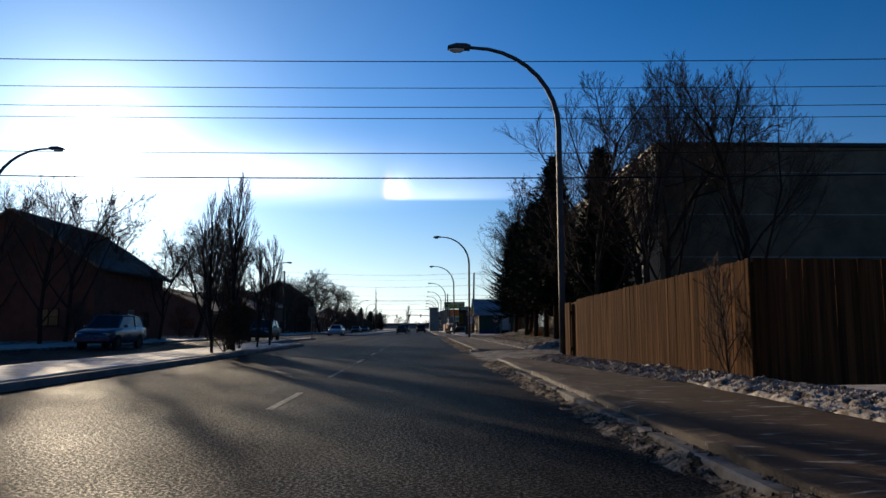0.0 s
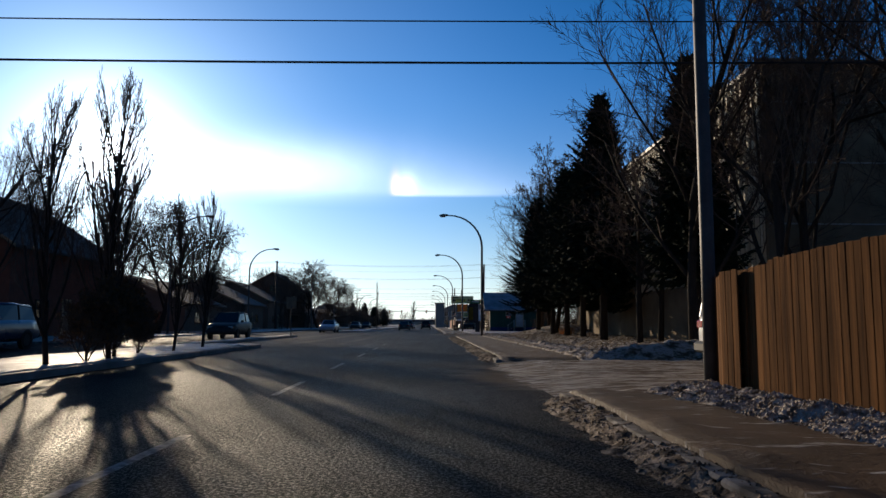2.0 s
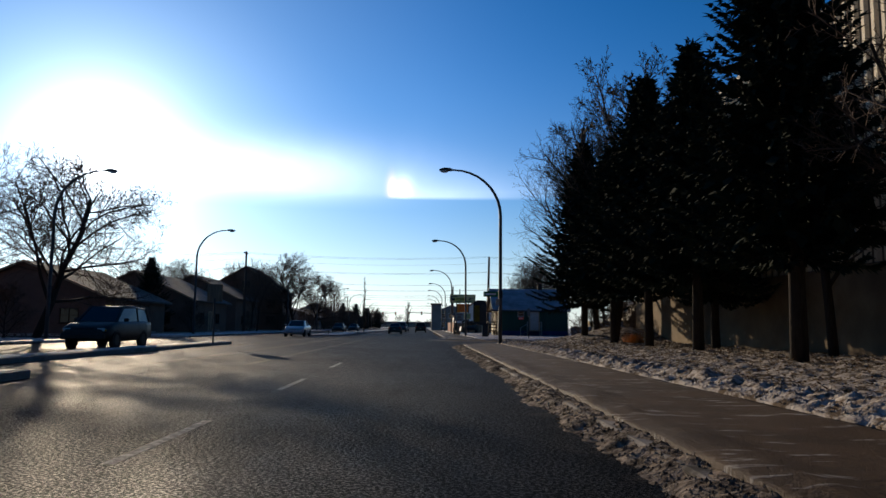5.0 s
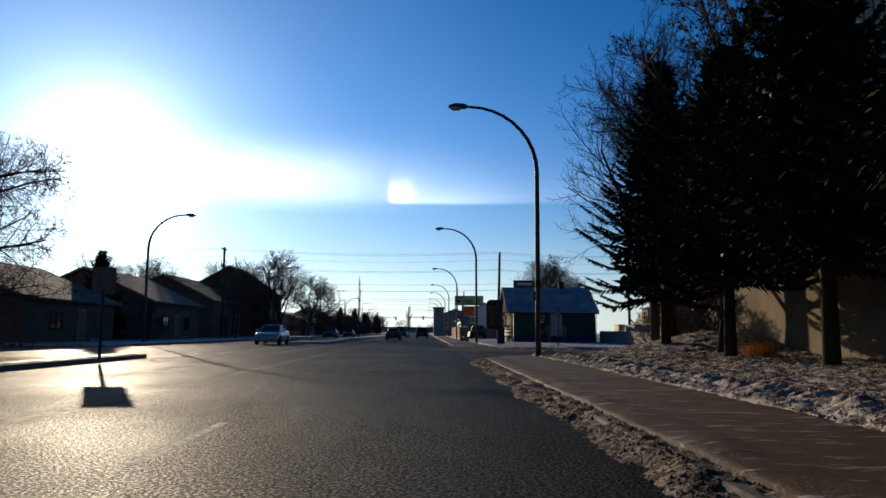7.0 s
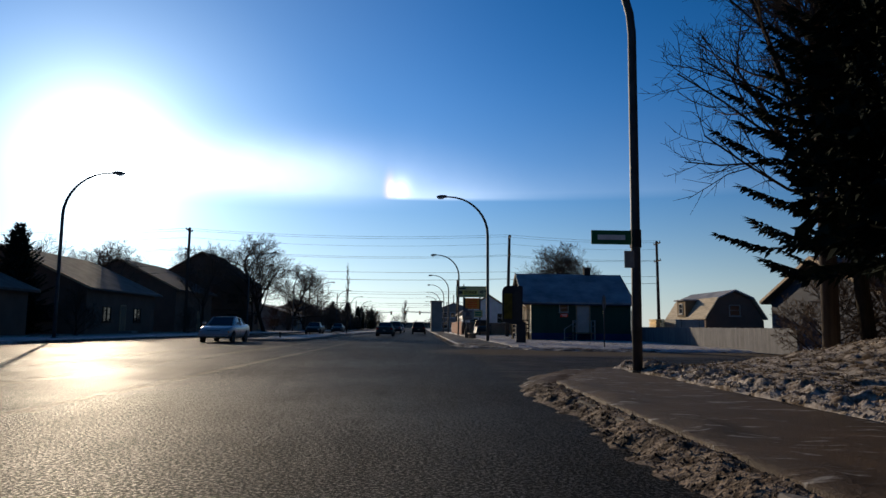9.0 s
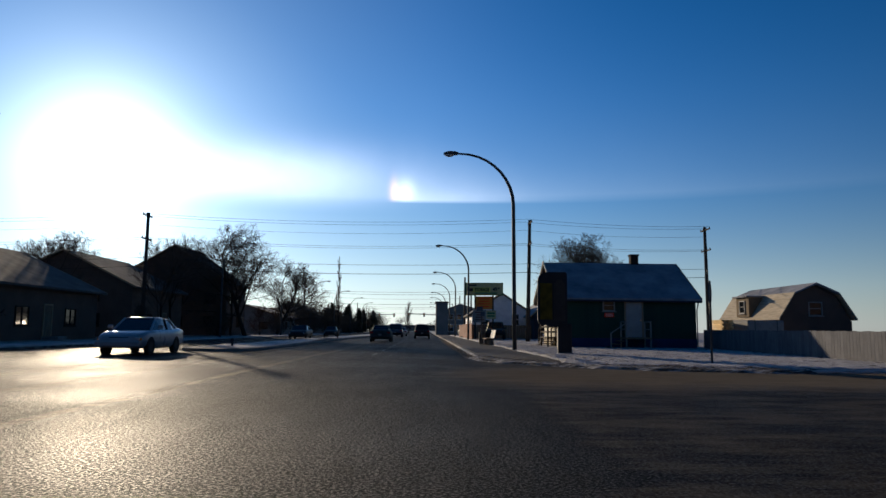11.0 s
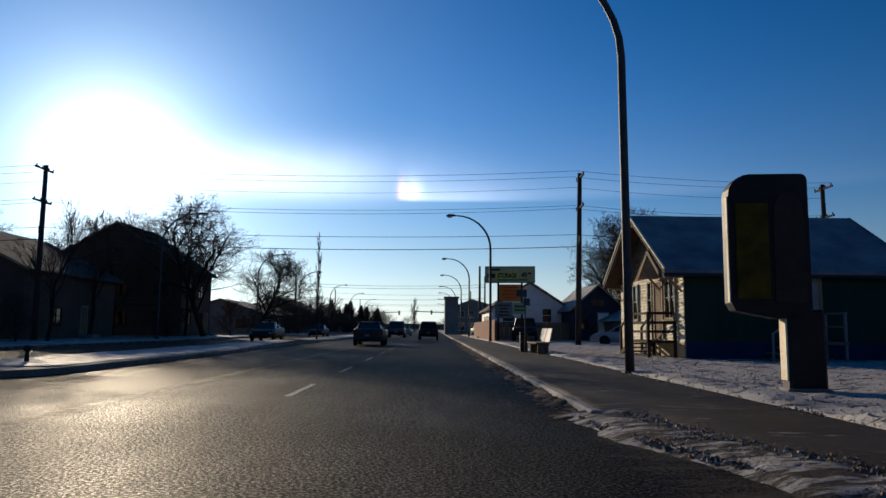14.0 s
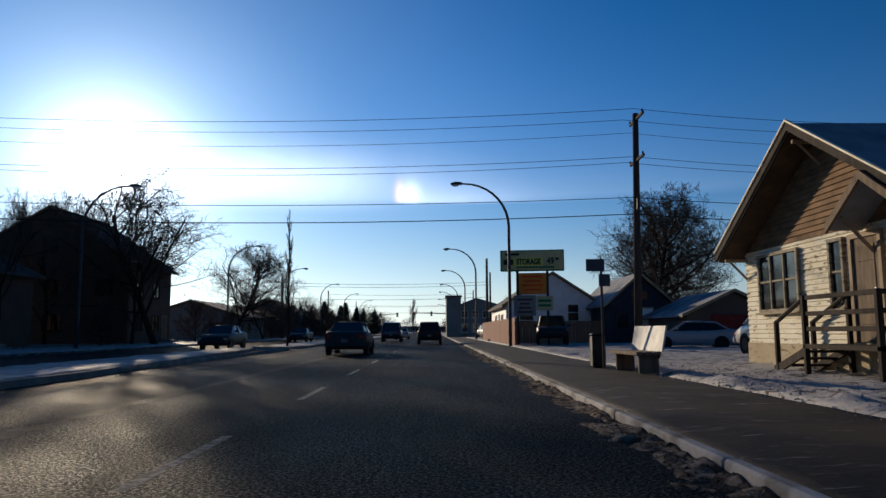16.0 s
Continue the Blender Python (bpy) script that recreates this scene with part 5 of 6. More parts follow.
lap2 = Geo().prism([(-0.03, 0.0), (0.0, 0.0), (0.0, 0.125), (-0.008, 0.125)], HX0 + 0.02, HX1 - 0.02, 0).mesh("clapboard", TEAL)
for k in range(20):
    b = part("clapboard", lap2, TEAL, ch)
    b.location = (0, HY0, 0.66 + 0.12 * k)
for k in range(17):
    z = HE + 0.02 + 0.125 * k
    half = (HY1 - HY0) / 2 * (1 - (z + 0.12 - HE) / (HR - HE))
    if half > 0.15:
        part("gable_board", Geo().prism([(-0.05, 0.0), (0.0, 0.0), (0.0, 0.13), (-0.015, 0.13)], mid - half, mid + half, 1), GABLE_WOOD, ch).location = (HX0, 0, z)
window(ch, (10.82, HY0 - 0.03, 2.24), "-y", 0.72, 0.66, GREY_PAINT, 1)
sg = part("notice_board", Geo().box((10.84, HY0 - 0.06, 2.02), (0.58, 0.04, 0.27), 0, 0.01), SIGN_RED, ch, "red notice under the window")
for k in range(2):
    part("notice_bar", Geo().box((10.84, HY0 - 0.085, 1.97 + 0.10 * k), (0.42, 0.006, 0.03)), WHITE, sg)
door(ch, (12.3, HY0 - 0.03, 0.74), "-y", 0.92, 2.03, PALE_DOOR)
part("landing", Geo().box((12.2, HY0 - 0.7, 0.68), (1.5, 1.3, 0.1), 0, 0.01), OLD_WOOD, ch)
for x in (11.5, 12.9):
    for y in (HY0 - 1.25, HY0 - 0.12):
        part("rail_post", Geo().box((x, y, 0.85), (0.08, 0.08, 1.5), 0, 0.01), GREY_PAINT, ch)
    part("hand_rail", Geo().box((x, HY0 - 0.7, 1.62), (0.07, 1.25, 0.06), 0, 0.01), GREY_PAINT, ch)
    part("lower_rail", Geo().box((x, HY0 - 0.7, 1.2), (0.05, 1.2, 0.05), 0, 0.01), GREY_PAINT, ch)
for k in range(3):
    part("stair_tread", Geo().box((11.25 - 0.28 * k, HY0 - 0.75, 0.52 - 0.18 * k), (0.3, 1.0, 0.06), 0, 0.01), OLD_WOOD, ch)
part("stair_rail", Geo().tube([(11.5, HY0 - 1.25, 1.55), (10.6, HY0 - 1.25, 0.95)], 0.03, 6), GREY_PAINT, ch)
part("stair_post", Geo().box((10.62, HY0 - 1.25, 0.55), (0.07, 0.07, 0.9), 0, 0.01), GREY_PAINT, ch)
part("chimney", Geo().box((13.55, mid + 0.1, 5.45), (0.5, 0.5, 1.1), 0, 0.02).box((13.55, mid + 0.1, 6.0), (0.6, 0.6, 0.1), 0, 0.02), SOOT_BRICK, ch, "sooty brick chimney")
part("gutter", Geo().tube([(HX0 - 0.8, HY0 - 0.33, 2.85), (HX1 + 0.25, HY0 - 0.33, 2.82)], 0.055, 8), SIDING_BLUE, ch)
part("downpipe", Geo().tube([(HX1 + 0.05, HY0 - 0.32, 2.8), (HX1 + 0.03, HY0 - 0.09, 2.35), (HX1 + 0.03, HY0 - 0.09, 0.2)], 0.04, 8), GREY_PAINT, ch)
for y in (HY0 + 0.12, mid, HY1 - 0.12):
    z = HR - abs(y - mid) * (HR - HE) / (mid - HY0)
    part("roof_bracket", Geo().box((HX0 - 0.32, y, z - 0.25), (0.6, 0.08, 0.08), 0, 0.01).tube([(HX0 - 0.04, y, z - 0.75), (HX0 - 0.5, y, z - 0.27)], 0.035, 4), TRIM, ch)
for yc, w, bars in ((111.0, 2.0, 3), (106.15, 1.1, 2), (108.45, 0.55, 1)):
    window(ch, (HX0 - 0.045, yc, 1.42), "-x", w, 1.45, SASH, bars)
door(ch, (HX0 - 0.045, 107.45, 0.74), "-x", 0.85, 2.03, OLD_WOOD)
for y0, y1 in ((105.15, 106.35), (107.55, 106.35)):
    part("porch_roof", Geo().prism([(y0, 2.90), (y1, 3.72), (y1, 3.81), (y0, 2.99)], 7.62, HX0 - 0.05, 0), ROOF_SNOW, ch, "small gabled porch roof")
    part("porch_fascia", Geo().prism([(y0, 2.85), (y1, 3.67), (y1, 3.84), (y0, 3.02)], 7.56, 7.617, 0), OLD_WOOD, ch)
    part("porch_bracket", Geo().tube([(HX0 - 0.05, y0 + (0.35 if y0 < y1 else -0.35), 2.45), (7.7, y0 + (0.35 if y0 < y1 else -0.35), 3.1)], 0.04, 6), TRIM, ch)
DX = 7.8
# wooden landing with rails and steps
deck = part("deck", Geo().box((DX, 106.9, 0.66), (1.0, 2.5, 0.09), 0, 0.01), DECK_WOOD, ch, "weathered wooden landing and steps")
for x in (DX - 0.45, DX + 0.45):
    for y in (105.7, 108.1):
        part("deck_post", Geo().box((x, y, 0.82), (0.10, 0.10, 1.7), 0, 0.01), DECK_WOOD, deck)
for z in (1.62, 1.3, 1.0):
    part("deck_rail", Geo().box((DX - 0.45, 106.9, z), (0.05, 2.3, 0.09), 0, 0.01), DECK_WOOD, deck)
    part("deck_rail", Geo().box((DX, 105.7, z), (0.85, 0.05, 0.09), 0, 0.01), DECK_WOOD, deck)
for k in range(4):
    part("stair_tread", Geo().box((DX, 108.35 + 0.29 * k, 0.55 - 0.15 * k), (0.8, 0.31, 0.05), 0, 0.01), DECK_WOOD, deck)
for x in (DX - 0.40, DX + 0.40):
    part("stringer", Geo().prism([(108.15, 0.5), (108.15, 0.66), (109.55, 0.2), (109.55, 0.1), (109.3, 0.1)], x - 0.03, x + 0.03, 0), DECK_WOOD, deck)
    part("stair_post", Geo().box((x, 109.4, 0.62), (0.09, 0.09, 1.1), 0, 0.01), DECK_WOOD, deck)
    part("hand_rail", Geo().tube([(x, 108.1, 1.66), (x, 109.42, 1.14)], 0.045, 6), DECK_WOOD, deck)

# houses of the west side
house("brown stucco house with a wide gable roof", -36, -23.8, 50.5, 64, 5.6, 9.6, "y", BRICK_RED, ROOF, [("-y", -27, 1.2, 1.5, 1.3), ("-y", -32, 1.2, 1.5, 1.3), ("+x", 54, 1.2, 1.5, 1.2), ("+x", 60, 1.2, 1.5, 1.2)], [("+x", 57, 0.4)], (-33, 60, 9.9))
house("low grey bungalow with a frosted roof", -40, -25, 20, 34, 3.4, 6.2, "x", STUCCO_GREY, ROOF_SNOW, [("+x", 24, 1.1, 1.6, 1.2), ("+x", 29, 1.1, 1.6, 1.2)], [("+x", 26.5, 0.4)])
house("low dark bungalow with a frosted roof", -38, -25.2, 84, 97, 3.1, 5.8, "y", STUCCO_BROWN, ROOF, [("-y", -28, 1.0, 1.5, 1.2), ("+x", 88, 1.0, 1.6, 1.2)], [("+x", 91.5, 0.35)])
house("dark house with a low gable roof", -37.5, -25.0, 104.5, 118, 3.7, 6.6, "y", STUCCO_BROWN, ROOF, [("-y", -28, 1.1, 1.4, 1.2), ("-y", -33, 1.1, 1.4, 1.2), ("+x", 108, 1.1, 1.5, 1.2), ("+x", 114, 1.1, 1.5, 1.2)], [("+x", 111, 0.4)], (-34, 115, 6.9))
house("two-storey house with a steep gable", -39, -26.5, 128, 141, 4.8, 7.9, "y", STUCCO_BROWN, ROOF, [("-y", -30, 1.1, 1.4, 1.2), ("-y", -30, 3.4, 1.2, 1.1), ("+x", 132, 1.1, 1.5, 1.2)], [("+x", 136, 0.4)])
house("large dark three-storey gabled apartment house", -38.6, -24.5, 151, 160, 6.7, 11.1, "y", STUCCO_BROWN, ROOF, [(f, u, z, 1.5, 1.3) for f, us in (("-y", (-26.5, -30.5, -35)), ("+x", (153, 156.5))) for u in us for z in (1.2, 4.0)] + [("-y", -30.9, 7.4, 1.3, 1.2)], [("+x", 158.6, 0.4)], peak=-30.9)
house("low bungalow with a frosted shallow roof", -36, -24, 182, 194, 3.0, 4.9, "y", STUCCO_GREY, ROOF_SNOW, [("-y", -27, 1.0, 1.5, 1.2), ("+x", 186, 1.0, 1.5, 1.2)], [("+x", 190, 0.3)])
house("bungalow with a dark shallow roof", -36, -24.5, 203, 214, 3.0, 5.0, "y", STUCCO_BROWN, ROOF, [("-y", -28, 1.0, 1.5, 1.2), ("+x", 206, 1.0, 1.5, 1.2)], [("+x", 210, 0.3)])
house("grey house with a gable roof", -37, -24.5, 224, 236, 4.2, 7.0, "y", STUCCO_GREY, ROOF, [("-y", -28, 1.2, 1.5, 1.2), ("+x", 228, 1.2, 1.5, 1.2)], [("+x", 232, 0.3)])
for k in range(4):
    house("distant house with a gable roof", -38, -25, 250 + 22 * k, 262 + 22 * k, 3.4 + 0.4 * (k % 2), 6.0, "y", (STUCCO_BROWN, STUCCO_GREY)[k % 2], ROOF, [("-y", -29, 1.2, 1.5, 1.2), ("+x", 255 + 22 * k, 1.2, 1.5, 1.2)], [("+x", 259 + 22 * k, 0.3)])

# east side beyond the corner house
house("white gabled shop with a window", 5.6, 13.0, 150, 164, 3.1, 5.5, "y", WHITE, ROOF, [("-y", 10.9, 1.7, 0.95, 1.4), ("-y", 7.2, 1.2, 1.2, 1.2), ("-x", 153, 1.2, 1.3, 1.2), ("-x", 159, 1.2, 1.3, 1.2)], [("-x", 156, 0.3)], over=0.35)
house("slate blue house with a gabled upper storey", 12.3, 16.6, 144, 154, 3.0, 4.9, "y", SIDING_BLUE, ROOF_SNOW, [("-y", 14.45, 3.1, 1.3, 0.7), ("-y", 13.2, 1.1, 0.9, 1.2)], [("-y", 14.9, 0.5)], over=0.4, sash=SIDING_BLUE)
garage = house("low garage with a red door and frosted roof", 14.9, 20.5, 136, 143.5, 1.95, 3.25, "y", STUCCO_BROWN, ROOF_SNOW, over=0.4, category="garage")
gd = part("garage_door", Geo().box((17.6, 135.96, 0.98), (2.5, 0.06, 1.85), 0, 0.01), GARAGE_RED, garage, "red garage door")
for k in range(4):
    part("door_panel", Geo().box((17.6, 135.92, 0.32 + 0.45 * k), (2.35, 0.03, 0.4), 0, 0.01), GARAGE_RED, gd)
far = thing("building", pose(0, 0, 0), "distant dark two-storey commercial building with a gabled roof", "building")
part("tower", Geo().box((3.4, 225, 3.6), (2.6, 9, 7.2), 0, 0.05), STUCCO_GREY, far)
part("cornice", Geo().box((3.4, 225, 7.25), (3.0, 9.4, 0.25), 0, 0.05), STUCCO_BROWN, far)
part("hall", Geo().prism([(2.2, 0), (13, 0), (13, 5.4), (7.5, 7.0), (4.7, 5.9)], 222, 240, 1), STUCCO_GREY, far)
for k in range(4):
    window(far, (5.4 + 1.9 * k, 222.0, 3.4), "-y", 1.2, 1.3)
    window(far, (5.4 + 1.9 * k, 222.0, 0.8), "-y", 1.3, 1.6)
for k in range(5):
    house("distant low house on the east side", 9, 20, 250 + 24 * k, 264 + 24 * k, 3.0 + 0.5 * (k % 3), 5.4 + 0.4 * (k % 2), "y", (STUCCO_GREY, STUCCO_BROWN, WHITE)[k % 3], ROOF, [("-y", 12, 1.2, 1.5, 1.2), ("-x", 254 + 24 * k, 1.2, 1.5, 1.2)])
barn = thing("house", pose(0, 0, 0), "tan gambrel-roofed house beyond the yard fence", "house", "houses along the avenue")
GB = [(25.0, 2.0), (26.2, 3.85), (27.8, 4.55), (29.4, 3.85), (30.6, 2.0)]
part("wall", Geo().prism([(25.2, 0.0), (30.4, 0.0)] + [(x + (27.8 - x) * 0.07, z - 0.1) for x, z in GB[::-1]], 113.4, 123.0, 1), STUCCO_BROWN, barn, "dark end wall")
for (xa, za), (xb, zb) in zip(GB, GB[1:]):
    part("roof", Geo().prism([(xa, za), (xb, zb), (xb, zb + 0.12), (xa, za + 0.12)], 113.0, 123.4, 1), TAN_SHINGLE if max(za, zb) < 4.0 else ROOF_SNOW, barn)
dm = part("dormer", Geo().prism([(24.95, 2.3), (27.2, 2.3), (27.2, 3.8), (24.95, 3.8)], 117.6, 119.8, 1), STUCCO, barn, "small dormer with a flat roof")
part("dormer_roof", Geo().box((25.95, 118.7, 3.86), (2.5, 2.6, 0.12), 0, 0.02), ROOF_SNOW, dm)
window(barn, (24.95, 118.7, 2.55), "-x", 0.95, 1.0, GREY_PAINT)
window(barn, (27.8, 113.4, 2.3), "-y", 1.0, 1.0, GREY_PAINT)
house("small beige house beyond the side street", 36, 47, 100, 110, 2.8, 4.8, "x", STUCCO, ROOF_SNOW, [("-y", 40, 1.0, 1.5, 1.1), ("-y", 44, 1.0, 1.5, 1.1)], [("-y", 42, 0.3)])
house("dark brown house along the side street", 22, 33, 84, 95, 2.9, 5.0, "x", SIDING_BLUE, ROOF, [("-y", 25, 1.0, 1.5, 1.1)], [("-y", 28, 0.3)])

house("long low building across the far end of the avenue", -70, 60, 920, 932, 4.5, 7.0, "x", STUCCO_GREY, ROOF, [("-y", -60 + 10 * k, 1.2, 3.0, 1.8) for k in range(12)], category="building")

# unseen blocks added to close the street behind the camera and cut skylight
for k, (x0, x1, y0, y1, z) in enumerate(((6.5, 30, -60, -14, 7.0), (-48, -23, -60, -6, 7.5), (-60, 40, -90, -70, 9.0), (48, 70, -60, 60, 8.0))):
    house("plain brown unseen block added behind the start of the drive to cut skylight", x0, x1, y0, y1, z, z + 2.5, "y", STUCCO_BROWN, ROOF, category="building")

# ---------------------------------------------------------------- vehicles


def wheel(parent, x, y, r, out):
    w = part("wheel", Geo().tube([(-0.03, 0, 0), (0.03, 0, 0)], r * 0.3, 10), DARK_METAL, parent)
    w.location = (x, y, r)
    g = Geo()
    prof = [(-0.1, r * 0.64), (-0.105, r * 0.9), (-0.07, r), (0.07, r), (0.105, r * 0.9), (0.1, r * 0.64)]
    n = 20
    for k in range(n):
        a = 2 * math.pi * k / n
        g.v += [(px, pr * math.cos(a), pr * math.sin(a)) for px, pr in prof]
    for k in range(n):
        for j in range(6):
            g.f.append((k * 6 + j, k * 6 + (j + 1) % 6, (k + 1) % n * 6 + (j + 1) % 6, (k + 1) % n * 6 + j))
    part("tyre", g, RUBBER, w, smooth=True)
    part("rim", Geo().tube([(0.085 * out, 0, 0), (0.05 * out, 0, 0), (-0.06 * out, 0, 0)], [r * 0.25, r * 0.62, r * 0.64], 16), RIM, w)


def loft(rings):
    """Cross-sections, each a list of points, joined into a closed skin."""
    g, n = Geo(), len(rings[0])
    for r in rings:
        g.v += r
    for i in range(len(rings) - 1):
        for k in range(n):
            a, b = i * n, (i + 1) * n
            g.f.append((a + k, a + (k + 1) % n, b + (k + 1) % n, b + k))
    g.f.append(tuple(range(n)))
    g.f.append(tuple(range((len(rings) - 1) * n, len(rings) * n))[::-1])
    return g


def section(y, w, z0, z1, tuck=0.82, top=0.9):
    """Half-rounded body section of full width w at y."""
    h = w / 2
    zm = z0 + (z1 - z0) * 0.45
    half = [(h * tuck, z0), (h * 0.97, z0 + (z1 - z0) * 0.15), (h, zm), (h * 0.985, z0 + (z1 - z0) * 0.8), (h * (top + 0.04), z1 - 0.02), (h * top * 0.92, z1)]
    return [(x, y, z) for x, z in half] + [(-x, y, z) for x, z in reversed(half)]


CARS = dict(
    sedan=dict(L=4.75, W=1.80, H=1.44, r=0.32, wb=(-1.32, 1.42), body=[(-2.37, 0.72, 0.42, 0.80), (-2.30, 0.94, 0.30, 0.96), (-1.75, 1.0, 0.24, 1.03), (-0.9, 1.0, 0.22, 0.96), (0.9, 1.0, 0.22, 0.94), (1.6, 0.98, 0.24, 0.90), (2.2, 0.90, 0.27, 0.74), (2.36, 0.70, 0.36, 0.60)], cab=[(-1.75, 0.80, 1.0), (-1.05, 0.67, 1.40), (-0.1, 0.69, 1.44), (0.35, 0.68, 1.42), (1.15, 0.83, 0.94)]),
    suv=dict(L=4.6, W=1.86, H=1.74, r=0.35, wb=(-1.33, 1.36), body=[(-2.28, 0.80, 0.50, 0.98), (-2.22, 0.97, 0.36, 1.08), (-1.6, 1.0, 0.30, 1.12), (0.0, 1.0, 0.28, 1.10), (1.0, 1.0, 0.28, 1.08), (1.6, 0.98, 0.30, 1.02), (2.15, 0.92, 0.34, 0.88), (2.3, 0.74, 0.44, 0.72)], cab=[(-2.18, 0.86, 1.08), (-1.95, 0.74, 1.66), (-0.8, 0.75, 1.74), (0.3, 0.73, 1.70), (1.15, 0.86, 1.08)]),
    van=dict(L=5.0, W=1.96, H=1.92, r=0.35, wb=(-1.5, 1.5), body=[(-2.48, 0.84, 0.5, 1.02), (-2.42, 0.98, 0.36, 1.12), (-1.6, 1.0, 0.30, 1.15), (0.0, 1.0, 0.28, 1.14), (1.2, 1.0, 0.28, 1.10), (1.9, 0.96, 0.30, 1.0), (2.35, 0.9, 0.34, 0.86), (2.5, 0.74, 0.44, 0.7)], cab=[(-2.40, 0.90, 1.12), (-2.28, 0.82, 1.80), (-1.0, 0.82, 1.92), (0.5, 0.80, 1.88), (1.7, 0.88, 1.10)]),
    pickup=dict(L=5.6, W=1.96, H=1.84, r=0.39, wb=(-1.75, 1.75), body=[(-2.80, 0.90, 0.55, 1.04), (-2.74, 0.98, 0.44, 1.12), (-1.6, 1.0, 0.40, 1.14), (0.0, 1.0, 0.38, 1.14), (1.2, 1.0, 0.38, 1.14), (1.9, 0.98, 0.40, 1.12), (2.6, 0.94, 0.44, 1.02), (2.78, 0.84, 0.52, 0.88)], cab=[(-0.75, 0.88, 1.12), (-0.62, 0.74, 1.76), (0.2, 0.75, 1.84), (0.75, 0.73, 1.80), (1.4, 0.86, 1.12)]),
)


def vehicle(kind, name, m, paint, label, group="cars on the avenue"):
    """A car that points along its own y axis, on its wheels."""
    c = CARS[kind]
    W = c["W"]
    ob = thing(name, m, label, "pickup truck" if kind == "pickup" else "van" if kind == "van" else "car", group)
    body = part("body", loft([section(y, W * w, z0, z1) for y, w, z0, z1 in c["body"]]), paint, ob, smooth=True)
    rings = []
    for y, w, z in c["cab"]:
        h, base = W * w / 2, c["cab"][0][2] - 0.06
        rings.append([(h * 1.0 if z - base < 0.2 else W * 0.445, y, base), (h, y, z - 0.05), (h * 0.88, y, z), (-h * 0.88, y, z), (-h, y, z - 0.05), (-h * 1.0 if z - base < 0.2 else -W * 0.445, y, base)])
    cabin = part("cabin", loft(rings), CAR_GLASS, ob, "dark tinted windows", smooth=False)
    ys = c["cab"]
    a, b, d = ys[1], ys[2], ys[3]
    rs = []
    for y, w, z in (a, b, d):
        h = W * w / 2
        rs.append([(h * 1.015, y, z - 0.08), (h * 1.01, y, z - 0.03), (h * 0.88, y, z + 0.014), (-h * 0.88, y, z + 0.014), (-h * 1.01, y, z - 0.03), (-h * 1.015, y, z - 0.08)])
    part("roof", loft(rs), paint, ob, smooth=True)
    for sx in (-1, 1):
        for (y0, w0, z0), (y1, w1, z1) in ((ys[0], ys[1]), (ys[4], ys[3])):
            part("pillar", Geo().tube([(sx * W * w0 / 2 * 0.985, y0, z0 - 0.03), (sx * W * w1 / 2 * 0.985, y1, z1 - 0.02)], 0.05, 6), paint, ob)
        yb = (ys[1][0] + ys[3][0]) / 2 - 0.1
        part("pillar", Geo().tube([(sx * W * 0.44, yb, ys[0][2] - 0.04), (sx * W * ys[2][1] / 2 * 0.99, yb - 0.06, ys[2][2] - 0.05)], 0.04, 6), PLASTIC, ob)
        part("wing_mirror", Geo().box((sx * (W / 2 + 0.08), ys[3][0] + 0.45, c["cab"][0][2] + 0.07), (0.2, 0.1, 0.14), 0, 0.03), paint, ob)
    tail, nose = c["body"][1], c["body"][-2]
    for sx in (-1, 1):
        part("tail_light", Geo().box((sx * W * 0.385, tail[0] - 0.02, tail[3] - 0.17), (W * 0.17, 0.1, 0.17), 0, 0.03), LAMP_RED, ob)
        part("headlight", Geo().box((sx * W * 0.35, nose[0] + 0.04, nose[3] - 0.13), (W * 0.17, 0.12, 0.13), 0, 0.03), LAMP_CLEAR, ob)
        part("turn_signal", Geo().box((sx * W * 0.43, nose[0] + 0.0, nose[3] - 0.14), (W * 0.05, 0.14, 0.1), 0, 0.02), LAMP_AMBER, ob)
    part("rear_bumper", Geo().box((0, c["body"][0][0] - 0.01, tail[2] + 0.16), (W * 0.93, 0.16, 0.22), 0, 0.05), PLASTIC if kind != "sedan" else paint, ob)
    part("front_bumper", Geo().box((0, c["body"][-1][0] + 0.0, nose[2] + 0.15), (W * 0.92, 0.16, 0.24), 0, 0.05), PLASTIC if kind == "pickup" else paint, ob)
    part("grille", Geo().box((0, nose[0] + 0.07, nose[3] - 0.14), (W * 0.42, 0.08, 0.14), 0, 0.02), PLASTIC, ob)
    part("number_plate", Geo().box((0, c["body"][0][0] - 0.10, tail[2] + 0.32), (0.30, 0.012, 0.15), 0, 0.004), CONCRETE, ob, "plain pale number plate")
    if kind == "pickup":
        part("cargo_bed", Geo().box((0, -1.78, 1.0), (W * 0.84, 1.9, 0.3), 0, 0.02), PLASTIC, ob)
    for y in c["wb"]:
        for sx in (-1, 1):
            part("wheel_arch", Geo().tube([(sx * (W / 2 - 0.16), y, c["r"]), (sx * (W / 2 + 0.004), y, c["r"])], c["r"] * 1.13, 18), PLASTIC, ob)
            wheel(ob, sx * (W / 2 - 0.09), y, c["r"], sx)
    return ob


